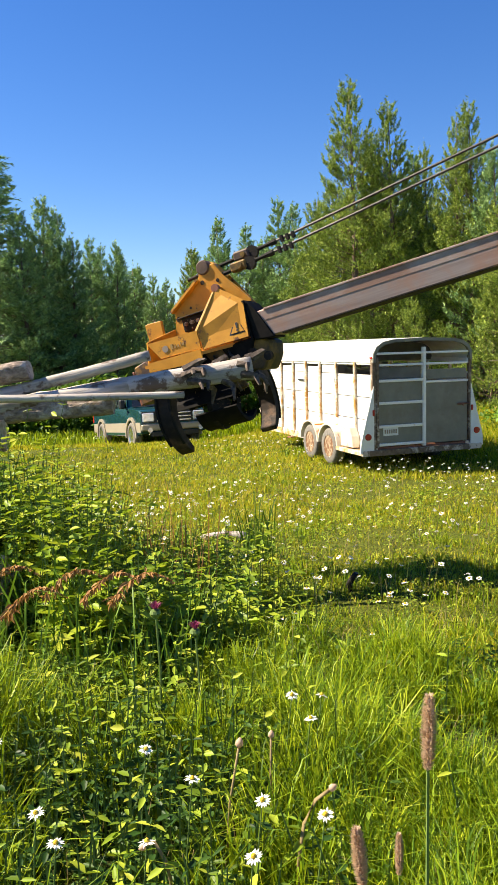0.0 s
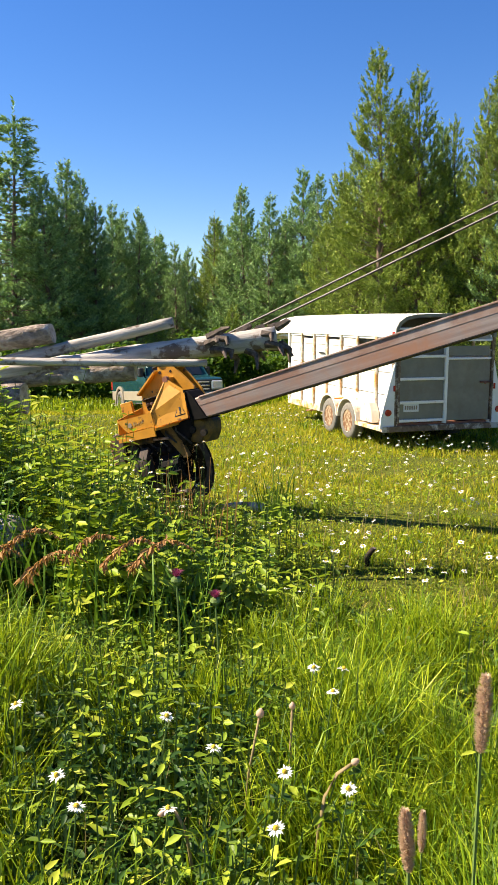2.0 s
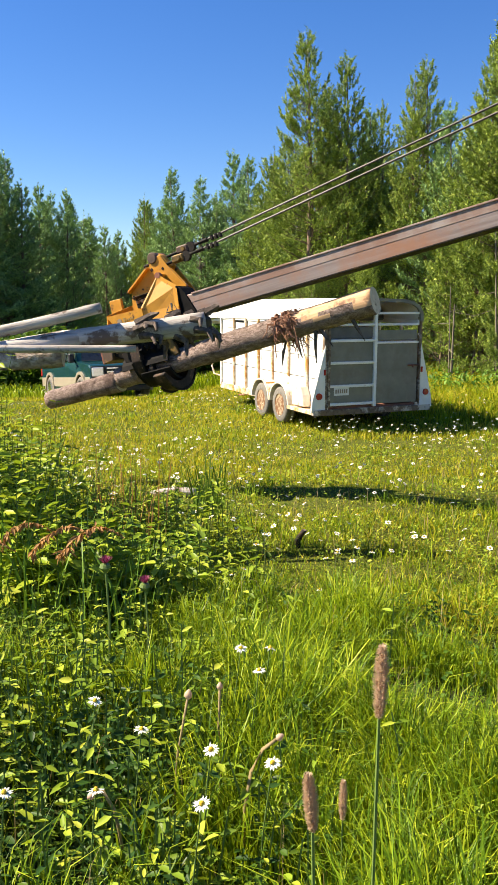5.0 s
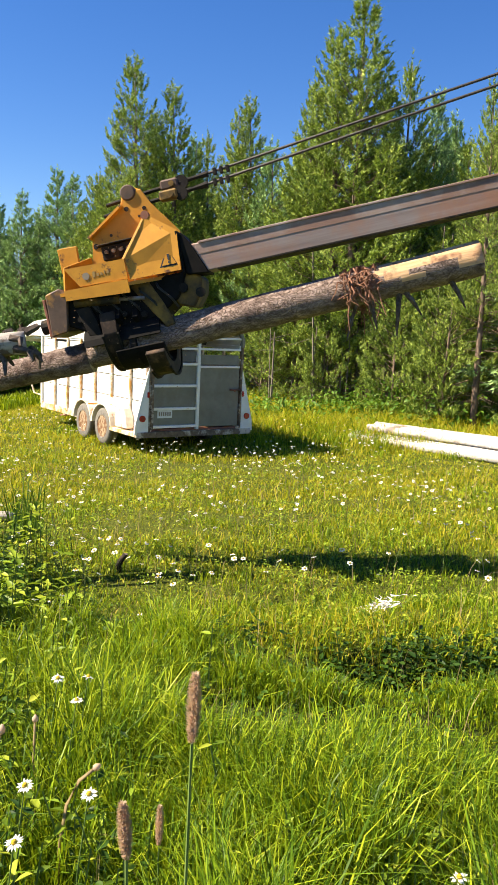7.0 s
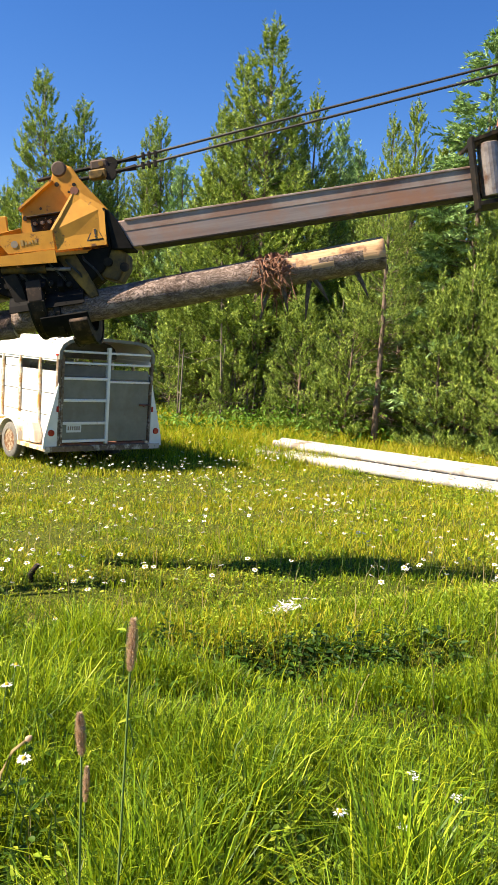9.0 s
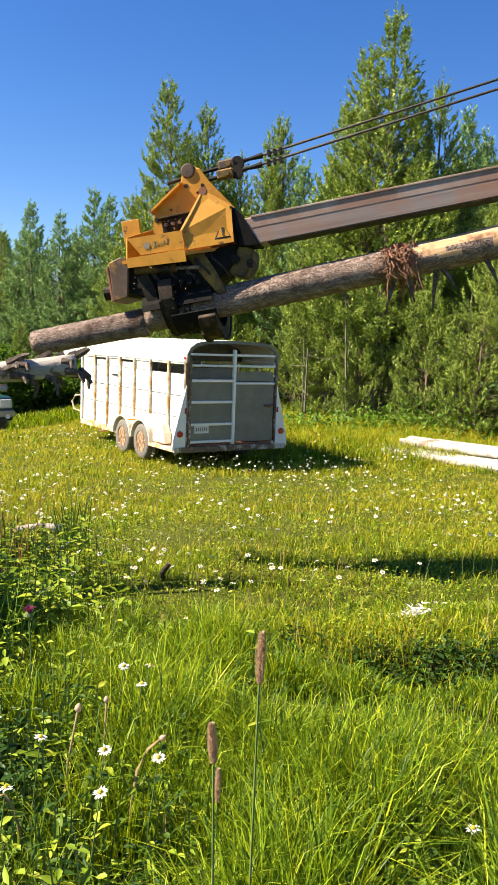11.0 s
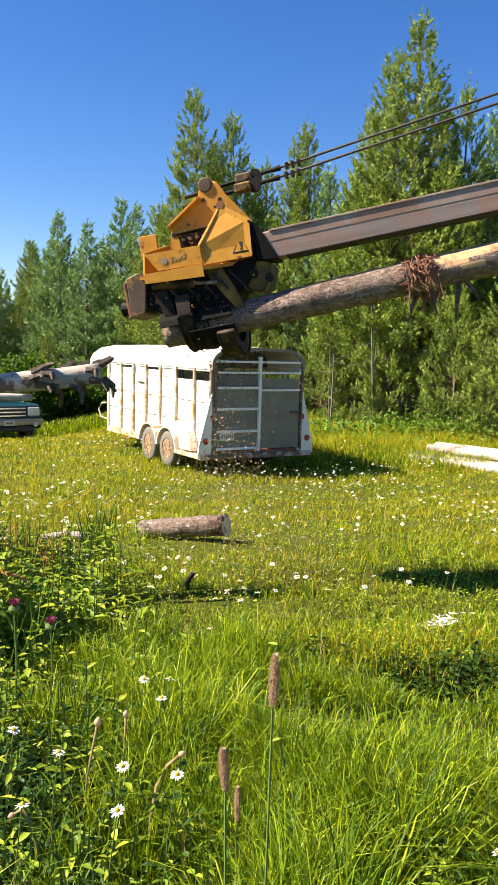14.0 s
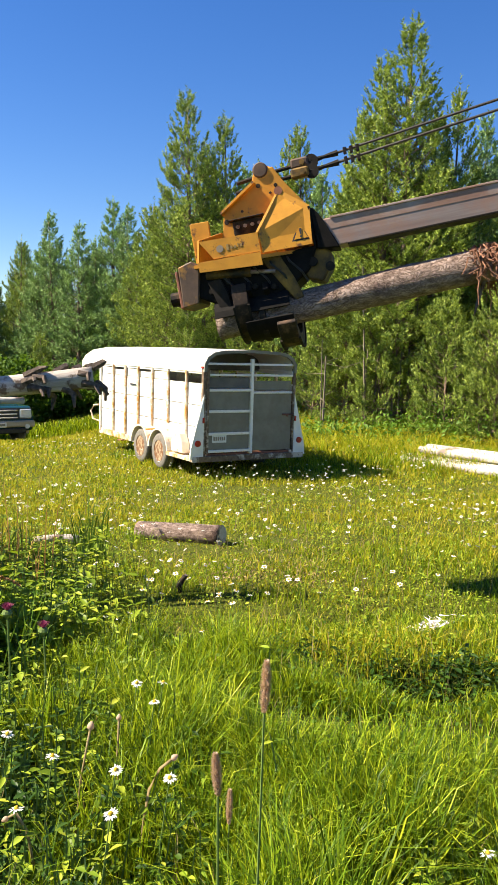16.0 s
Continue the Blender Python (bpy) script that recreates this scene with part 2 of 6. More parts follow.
M_SEED = leafy("timothy_seed_head", [(0.44, 0.28, 0.19), (0.66, 0.48, 0.34), (0.56, 0.43, 0.26)], (0.65, 0.48, 0.30), 0.4)
M_PINK = leafy("thistle_bloom", [(0.22, 0.035, 0.09), (0.32, 0.06, 0.14)], (0.35, 0.06, 0.15), 0.3)
M_FERN = leafy("withered_fern", [(0.34, 0.17, 0.06), (0.48, 0.28, 0.10)], (0.5, 0.25, 0.06), 0.25)
M_GRAVEL = mat("grey_gravel_track", (0.20, 0.18, 0.16), (0.34, 0.31, 0.28), 9, 0.95, bump=0.5)
M_PALE = mat("pale_chips", (0.62, 0.58, 0.52), (0.78, 0.74, 0.68), 40, 0.8)
M_SAWDUST = leafy("sawdust", [(0.34, 0.22, 0.12), (0.52, 0.36, 0.20), (0.22, 0.13, 0.08)], (0.4, 0.3, 0.15), 0.2)


# ---- mesh helpers ----
def from_bm(name, bm, material, smooth=False):
    me = bpy.data.meshes.new(name)
    bmesh.ops.recalc_face_normals(bm, faces=bm.faces)
    if smooth:
        for f in bm.faces:
            f.smooth = True
    bm.to_mesh(me)
    bm.free()
    for m in (material if isinstance(material, (list, tuple)) else [material]):
        me.materials.append(m)
    return me


def part(name, bm, material, parent, label="", smooth=False):
    ob = new(name, from_bm(name, bm, material, smooth))
    ob.parent = parent
    return tagged(ob, label)


def thing(name, label, category, m=None, group="", kind=""):
    ob = new(name)
    ob.empty_display_size = 0.2
    if m is not None:
        ob.matrix_basis = m
    return tagged(ob, label, category, group, kind)


def tri_mesh(name, V, T, material, smooth=False, mats=None):
    """A mesh of triangles from arrays."""
    V, T = np.asarray(V, dtype=np.float32), np.asarray(T, dtype=np.int32)
    me = bpy.data.meshes.new(name)
    me.vertices.add(len(V))
    me.vertices.foreach_set("co", V.ravel())
    me.loops.add(T.size)
    me.loops.foreach_set("vertex_index", T.ravel())
    me.polygons.add(len(T))
    me.polygons.foreach_set("loop_start", np.arange(0, T.size, 3, dtype=np.int32))
    for m in (material if isinstance(material, (list, tuple)) else [material]):
        me.materials.append(m)
    if mats is not None:
        me.polygons.foreach_set("material_index", np.asarray(mats, dtype=np.int32))
    if smooth:
        me.polygons.foreach_set("use_smooth", np.ones(len(T), dtype=bool))
    me.update(calc_edges=True)
    me.validate()
    return me


def bx(bm, x0, x1, y0, y1, z0, z1, bev=0.0):
    """A box with softened edges, added to bm."""
    r = bmesh.ops.create_cube(bm, size=1)
    vs = r["verts"]
    for v in vs:
        v.co = Vector(((x0 + x1) / 2 + v.co.x * (x1 - x0), (y0 + y1) / 2 + v.co.y * (y1 - y0), (z0 + z1) / 2 + v.co.z * (z1 - z0)))
    if bev:
        es = list({e for v in vs for e in v.link_edges})
        bmesh.ops.bevel(bm, geom=es, offset=bev, segments=1, affect='EDGES')
    return bm


def box_bm(*a, bev=0.006):
    return bx(bmesh.new(), *a, bev=bev)


def prism(bm, pts, lo, hi, axis="y", bev=0.0):
    """A plate: the outline pts in two axes, thick from lo to hi along the third."""
    def co(p, d):
        return {"x": (d, p[0], p[1]), "y": (p[0], d, p[1]), "z": (p[0], p[1], d)}[axis]
    a = [bm.verts.new(co(p, lo)) for p in pts]
    b = [bm.verts.new(co(p, hi)) for p in pts]
    fs = [bm.faces.new(a), bm.faces.new(b[::-1])]
    n = len(pts)
    for i in range(n):
        fs.append(bm.faces.new((a[i], b[i], b[(i + 1) % n], a[(i + 1) % n])))
    if bev:
        es = list({e for f in fs for e in f.edges})
        bmesh.ops.bevel(bm, geom=es, offset=bev, segments=1, affect='EDGES')
    return bm


def tube(bm, path, radii, n=10, caps=True, jitter=0.0, rng=None):
    """A tapered round bar along the points of path."""
    rings = []
    path = [Vector(p) for p in path]
    for i, p in enumerate(path):
        d = (path[min(i + 1, len(path) - 1)] - path[max(i - 1, 0)]).normalized()
        up = Vector((0, 0, 1)) if abs(d.z) < 0.9 else Vector((1, 0, 0))
        u = d.cross(up).normalized()
        w = u.cross(d)
        r = radii[i] if isinstance(radii, (list, tuple)) else radii
        ring = []
        for k in range(n):
            a = 2 * math.pi * k / n
            rr = r * (1 + (rng.uniform(-jitter, jitter) if rng else 0))
            ring.append(bm.verts.new(p + u * math.cos(a) * rr + w * math.sin(a) * rr))
        rings.append(ring)
    for A, B in zip(rings, rings[1:]):
        for k in range(n):
            bm.faces.new((A[k], A[(k + 1) % n], B[(k + 1) % n], B[k]))
    if caps:
        bm.faces.new(rings[0][::-1])
        bm.faces.new(rings[-1])
    return rings


def tube_bm(path, radii, n=10, **k):
    bm = bmesh.new()
    tube(bm, path, radii, n, **k)
    return bm


def lathe(bm, prof, n=24, axis="x", c=(0, 0, 0), caps=True):
    """A turned body: prof is a list of (along, radius)."""
    rings = []
    for s, r in prof:
        ring = []
        for k in range(n):
            a = 2 * math.pi * k / n
            q = {"x": (s, r * math.cos(a), r * math.sin(a)), "y": (r * math.cos(a), s, r * math.sin(a)), "z": (r * math.cos(a), r * math.sin(a), s)}[axis]
            ring.append(bm.verts.new(Vector(q) + Vector(c)))
        rings.append(ring)
    for A, B in zip(rings, rings[1:]):
        for k in range(n):
            bm.faces.new((A[k], A[(k + 1) % n], B[(k + 1) % n], B[k]))
    for r in (rings[0], rings[-1]) if caps else ():
        bm.faces.new(r)
    return bm


# ---- ground ----
def smooth01(x):
    x = np.clip(x, 0, 1)
    return x * x * (3 - 2 * x)


def foot_line(x):
    """How far out the bank's foot lies."""
    return np.interp(x, [-1.4, -.5, .0, .5, .85, 1.18, 1.91, 2.68], [5.9, 5.55, 5.3, 4.65, 3.9, 3.5, 3.25, 3.1])


def gz(x, y):
    """Height of the ground: a low bank where the camera stands, then the yard, falling away at the back."""
    x, y = np.asarray(x, dtype=float), np.asarray(y, dtype=float)
    z = 0.74 - 0.14 * smooth01((y - 2.5) / 2.0) - 0.27 * smooth01((y - 4.1) / 1.1) - 0.33 * smooth01((y - 5.0) / 7.5)
    z = z - 0.75 * smooth01((y - 18.5) / 8.0) * smooth01((4.0 - x) / 6.0)
    z = z + 0.48 * np.exp(-((x + 2.7) / 1.1) ** 2 - ((y - 6.0) / 1.5) ** 2)
    z = z - 0.16 * np.exp(-((x - 0.9) / 0.9) ** 2 - ((y - 4.6) / 0.22) ** 2)
    line = foot_line(x)
    z = z - 0.38 * np.exp(-((y - line) / 0.20) ** 2) * smooth01((x + 1.5) / .6) * smooth01((3.3 - x) / .8) * (.55 + .45 * np.sin(3.1 * x + .5) ** 2)
    near = np.exp(-(x * x + y * y) / 900.0)
    z = z + near * (0.025 * np.sin(1.7 * x + 0.6 * y) * np.sin(1.1 * y - 0.7 * x) + 0.015 * np.sin(4.3 * x + 1.0) * np.sin(3.7 * y))
    return z


def hollow(x, y):
    """Nearness to the hollow at the bank's foot, 0 to 1."""
    line = foot_line(x)
    return np.exp(-((y - line) / 0.2) ** 2) * smooth01((x + 1.5) / .6) * smooth01((3.3 - x) / .8)


def gh(x, y):
    return float(gz(x, y))


def build_ground():
    rs = np.concatenate([np.linspace(0, 12, 61), 12 * (700 / 12) ** (np.linspace(0, 1, 50)[1:])])
    na = 160
    an = np.linspace(0, 2 * np.pi, na, endpoint=False)
    R, A = np.meshgrid(rs[1:], an, indexing="ij")
    X, Y = R * np.sin(A), 3 + R * np.cos(A)
    V = np.concatenate([[[0, 3, gh(0, 3)]], np.stack([X.ravel(), Y.ravel(), gz(X.ravel(), Y.ravel())], 1)])
    T = []
    idx = 1 + np.arange(R.size).reshape(R.shape)
    nx = np.roll(idx, -1, axis=1)
    T.append(np.stack([np.zeros(na, int), nx[0], idx[0]], 1))
    T.append(np.stack([idx[:-1].ravel(), nx[:-1].ravel(), nx[1:].ravel()], 1))
    T.append(np.stack([idx[:-1].ravel(), nx[1:].ravel(), idx[1:].ravel()], 1))
    T = np.concatenate(T)
    C = V[T].mean(1)
    # faces that get the darker soil, painted in place of shade
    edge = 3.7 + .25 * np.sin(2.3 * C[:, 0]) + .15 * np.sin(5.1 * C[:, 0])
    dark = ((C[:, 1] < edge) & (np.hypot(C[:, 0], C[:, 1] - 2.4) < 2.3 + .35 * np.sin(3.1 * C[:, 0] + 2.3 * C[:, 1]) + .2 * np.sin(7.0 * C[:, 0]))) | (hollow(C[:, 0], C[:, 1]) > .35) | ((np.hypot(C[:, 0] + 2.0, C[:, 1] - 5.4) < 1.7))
    return tagged(new("ground", tri_mesh("ground", V, T, [M_SOIL, M_SHADESOIL], True, dark.astype(int))), "sunlit meadow ground with patches of bare soil, painted dark where shade lies", "ground", kind="structure")


build_ground()


# ---- livestock trailer ----
def wheel(parent, x, y, z, r, w, nuts, name="wheel", side=-1, rim=None):
    """A wheel whose axle runs along x: tyre with tread ribs, dished rim and nuts."""
    hub = part(name, lathe(bmesh.new(), [(-w * .4, r * .2), (w * .4, r * .2)], 12), M_RIM, parent)
    hub.matrix_basis = pose(x, y, z)
    prof = [(-w / 2, r * .62), (-w / 2, r * .9), (-w * .4, r * .98), (-w * .12, r), (-w * .1, r * .975), (w * .1, r * .975), (w * .12, r), (w * .4, r * .98), (w / 2, r * .9), (w / 2, r * .62), (-w / 2, r * .62)]
    part("tyre", lathe(bmesh.new(), prof, 32, caps=False), M_TYRE, hub, smooth=True)
    s = side
    part("rim", lathe(bmesh.new(), [(s * w * .46, r * .63), (s * w * .5, r * .6), (s * w * .42, r * .54), (s * w * .2, r * .5), (s * w * .18, r * .32), (s * w * .3, r * .26), (s * w * .34, r * .14), (s * w * .34, r * .02)], 28), rim or M_RIM, hub)
    for k in range(nuts):
        a = 2 * math.pi * k / nuts
        part("wheel_nut", lathe(bmesh.new(), [(s * w * .22, .014), (s * w * .36, .012)], 6, c=(0, r * .22 * math.cos(a), r * .22 * math.sin(a))), M_RUSTPL, hub)
    return hub


def build_trailer():
    L, W, ZB, ZT = 5.03, 1.98, 0.44, 1.98
    t = thing("livestock_trailer", "white tandem-axle livestock trailer with rust-streaked ribs, parked on grass", "trailer", pose(2.278, 13.95, .0, 0, 0, 17.5))
    part("floor_deck", box_bm(0.02, W - .02, 0.02, L, ZB - .06, ZB + .02), M_RUSTPL, t)
    for x in (0.0, W - .06):
        part("side_rail", box_bm(x - .02, x + .08, -.02, L + .02, ZB - .1, ZB + .03), M_RUSTWHITE, t)
        part("top_rail", box_bm(x, x + .06, 0, L, ZT - .07, ZT), M_WHITE, t)
    # side skins: stacked horizontal sheets, an open slot under the top rail
    ribs = [0.65, 1.43, 2.17, 2.86, 3.54, 4.23, L - .03]
    for x in (0.012, W - .032):
        for z0, z1 in ((ZB + .03, .93), (.94, 1.33), (1.34, 1.70)):
            part("side_sheet", box_bm(x, x + .02, 0.04, L, z0, z1 - .004, bev=.003), M_WHITE, t)
        part("window_slat", box_bm(x, x + .02, 0.0, L, 1.70, 1.735, bev=.003), M_WHITE, t)
        cells = [0.05] + ribs
        for i, (y0, y1) in enumerate(zip(cells, cells[1:])):
            if i >= 2:
                part("slot_cover", box_bm(x + .004, x + .018, y0 + .05, y1 - .05, 1.745, ZT - (.12 if i % 2 else .085), bev=.003), M_WHITE, t)
    for k, y in enumerate(ribs):
        for x0, x1 in ((-.035, .012), (W - .012, W + .035)):
            rib = part("rib", box_bm(x0, x1, y - .03, y + .03, ZB - .02 if k != 1 else .9, ZT - .01, bev=.008), M_RUSTWHITE if k < 6 else M_WHITE, t, "rust-streaked white steel rib")
            if x0 < 0 and 0 < k < 6:
                for zz in (1.28, 1.62):
                    part("latch", tube_bm([(-.04, y - .05, zz - .07), (-.075, y - .06, zz - .05), (-.075, y - .06, zz + .05), (-.04, y - .05, zz + .07)], .012, 6), M_WHITE, rib)
    part("front_wall", box_bm(0.02, W - .02, L - .03, L, ZB, ZT), M_WHITE, t)
    # rounded roof with a nose that overhangs the drawbar
    sec = [(-.015, ZT - .03), (-.01, ZT + .12), (.05, ZT + .24), (.17, ZT + .325), (.36, ZT + .365), (.91, ZT + .385), (1.46, ZT + .365), (1.65, ZT + .325), (1.77, ZT + .24), (1.83, ZT + .12), (1.835, ZT - .03)]
    inner = [(.035, ZT - .03), (.04, ZT + .10), (.09, ZT + .20), (.19, ZT + .27), (.37, ZT + .31), (.91, ZT + .33), (1.45, ZT + .31), (1.63, ZT + .27), (1.73, ZT + .20), (1.78, ZT + .10), (1.785, ZT - .03)]
    sec, inner = [(p[0] * W / 1.82, p[1]) for p in sec], [(p[0] * W / 1.82, p[1]) for p in inner]
    bm = bmesh.new()
    rows = []
    for y, s, drop in ((-.03, 1, 0), (L * .5, 1, .01), (L, 1, 0), (L + .62, 1, -.01), (L + .98, 1, -.04), (L + 1.24, .985, -.11), (L + 1.40, .93, -.24)):
        rows.append([bm.verts.new((W / 2 + (p[0] - W / 2) * s, y, max(p[1] + drop, ZT - .2))) for p in sec])
    for A, B in zip(rows, rows[1:]):
        for i in range(len(A) - 1):
            bm.faces.new((A[i], A[i + 1], B[i + 1], B[i]))
    bm.faces.new(rows[-1])
    roof = part("roof", bm, M_WHITE, t, "white rounded sheet-metal roof", smooth=True)
    bm = bmesh.new()
    prism(bm, sec + inner[::-1], -.06, .0, "y")
    part("roof_hoop", bm, M_SHEET, roof)
    # added dark sheet under the roof, standing in for the shaded inside
    bm = bmesh.new()
    prism(bm, [(p[0], p[1]) for p in inner], 1.2, 1.22, "y")
    part("inner_bulkhead", bm, M_DARKIN, t)
    part("nose_floor", box_bm(.1, W - .1, L, L + 1.1, ZT - .12, ZT - .06), M_WHITE, t)
    # rear: posts, flared corner gussets with lamps, gates
    for s, x in ((-1, 0.0), (1, W)):
        bm = bmesh.new()
        prism(bm, [(x, 1.55), (x, ZB - .08), (x + s * .27, ZB - .06), (x + s * .25, ZB + .14)], -.045, .0, "y", bev=.004)
        g = part("corner_gusset", bm, M_WHITE, t)
        part("tail_lamp", lathe(bmesh.new(), [(-.07, .055), (-.045, .06), (-.044, .062)], 18, "y", (x + s * .12, 0, .66)), M_RED, g, "round red tail lamp")
        part("marker_lamp", box_bm(x + s * .015 - .02, x + s * .015 + .02, -.065, -.045, 1.03, 1.13), M_RED, g)
        part("rear_post", box_bm(x - .03 if s > 0 else x - .02, x + .05 if s < 0 else x + .02, -.03, .05, ZB - .08, ZT + .05), M_RUSTDARK, t)
    part("rear_sill", box_bm(-.22, W + .22, -.07, .06, ZB - .12, ZB - .02), M_RUSTDARK, t, "dark rusty rear sill")
    mid = 1.01
    gate = part("left_gate", box_bm(.07, mid - .03, -.012, .012, ZB + .08, 1.62), M_SHEET, t, "grey sheet-metal rear gate with white bars")
    for z in (ZB + .04, .80, 1.21, 1.60):
        part("gate_bar", box_bm(.05, mid - .02, -.045, -.012, z, z + .05), M_WHITE, gate)
    part("gate_stile", box_bm(.05, .10, -.05, .02, ZB + .02, 2.03), M_RUSTDARK, gate)
    gate2 = part("right_gate", box_bm(mid + .03, W - .06, -.012, .012, ZB + .04, 1.60), M_SHEET, t, "plain grey sheet-metal sliding gate")
    part("gate_bar", box_bm(mid + .03, W - .06, -.04, -.012, 1.56, 1.60), M_WHITE, gate2)
    part("bolt_latch", tube_bm([(W - .28, -.05, 1.16), (W - .04, -.05, 1.16)], .018, 8), M_RUSTPL, gate2, "rusty bolt latch")
    part("latch_knob", tube_bm([(W - .2, -.05, 1.16), (W - .2, -.1, 1.13)], .014, 8), M_RUSTPL, gate2)
    part("centre_post", box_bm(mid - .03, mid + .03, -.05, .02, ZB, 2.2), M_WHITE, t)
    for z in (1.88, 2.08):
        part("rear_rail", box_bm(.05, W - .05, -.035, .0, z, z + .04), M_WHITE, t)
    # dark sheet across the open gap, painted for the shade behind it
    part("upper_panel", box_bm(.10, mid - .05, -.005, .01, 1.66, 1.86), M_DARKIN, t)
    part("upper_sheet", box_bm(mid + .05, W - .08, -.005, .01, 1.62, 1.80), M_SHEET, t)
    plate = part("number_plate", box_bm(.19, .49, -.022, -.014, .66, .81, bev=.003), M_PLATE, t)
    for k in range(6):
        x = .215 + k * .043
        part("print_bar", box_bm(x, x + .028, -.026, -.0222, .70, .77, bev=0), M_BLUEP, plate)
    WHEELS = (1.42, 2.30)
    # running gear: tandem wheels under a stepped fender
    for y in WHEELS:
        wheel(t, -.10, y, .36, .345, .20, 6)
        wheel(t, W + .10, y, .36, .345, .20, 6, side=1)
        part("axle", tube_bm([(-.1, y, .36), (W + .1, y, .36)], .035, 10), M_BLACKSTEEL, t)
    for s, x in ((-1, 0), (1, W)):
        for y in WHEELS:
            bm = bmesh.new()
            out = [(y + .435 * math.cos(a), .38 + .42 * math.sin(a)) for a in np.linspace(0.06, math.pi - .06, 15)]
            inn = [(y + .405 * math.cos(a), .38 + .39 * math.sin(a)) for a in np.linspace(math.pi - .06, .06, 15)]
            prism(bm, out + inn, x if s > 0 else x - .23, x + .23 if s > 0 else x, "x")
            part("fender", bm, M_FENDER, t, "rust-stained white fender")
        bm = bmesh.new()
        prism(bm, [(.96, ZB - .02), (.96, .62), (.86, .78), (.62, .78), (.52, .62), (.48, ZB - .02)], x if s > 0 else x - .16, x + .16 if s > 0 else x, "x", bev=.01)
        part("fender_box", bm, M_FENDER, t)
        part("step_bar", box_bm(min(x, x + s * .2), max(x, x + s * .2), 0.0, 1.1, ZB - .12, ZB - .05), M_RUSTWHITE, t)
        part("side_marker", box_bm(min(x, x + s * .25) , max(x, x + s * .25) - .005, 1.90, 1.95, .72, .75), M_AMBER, t)
    part("drawbar", tube_bm([(.3, L - .1, ZB - .06), (W / 2, L + 1.25, ZB - .04)], .05, 8), M_BLACKSTEEL, t)
    part("drawbar", tube_bm([(W - .3, L - .1, ZB - .06), (W / 2, L + 1.25, ZB - .04)], .05, 8), M_BLACKSTEEL, t)
    part("jack", tube_bm([(W / 2, L + 1.05, .02), (W / 2, L + 1.05, .95)], .035, 10), M_RUSTWHITE, t, "rusty drawbar jack standing on the grass")
    part("jack_foot", box_bm(W / 2 - .1, W / 2 + .1, L + .95, L + 1.15, .0, .03), M_RUSTPL, t)
    part("grab_loop", tube_bm([(-.03, L + .02, .62), (-.12, L + .16, .66), (-.15, L + .24, .84), (-.10, L + .16, .98), (-.03, L + .03, 1.0)], .02, 8), M_RUSTWHITE, t)
    # side signs
    part("side_print", box_bm(-.012, .010, 2.95, 3.3, 1.555, 1.585, bev=0), M_SIGN, t)
    part("hoop_lamp", box_bm(-.03, .0, -.02, .06, ZT + .03, ZT + .07), M_RED, t)
    return t


build_trailer()


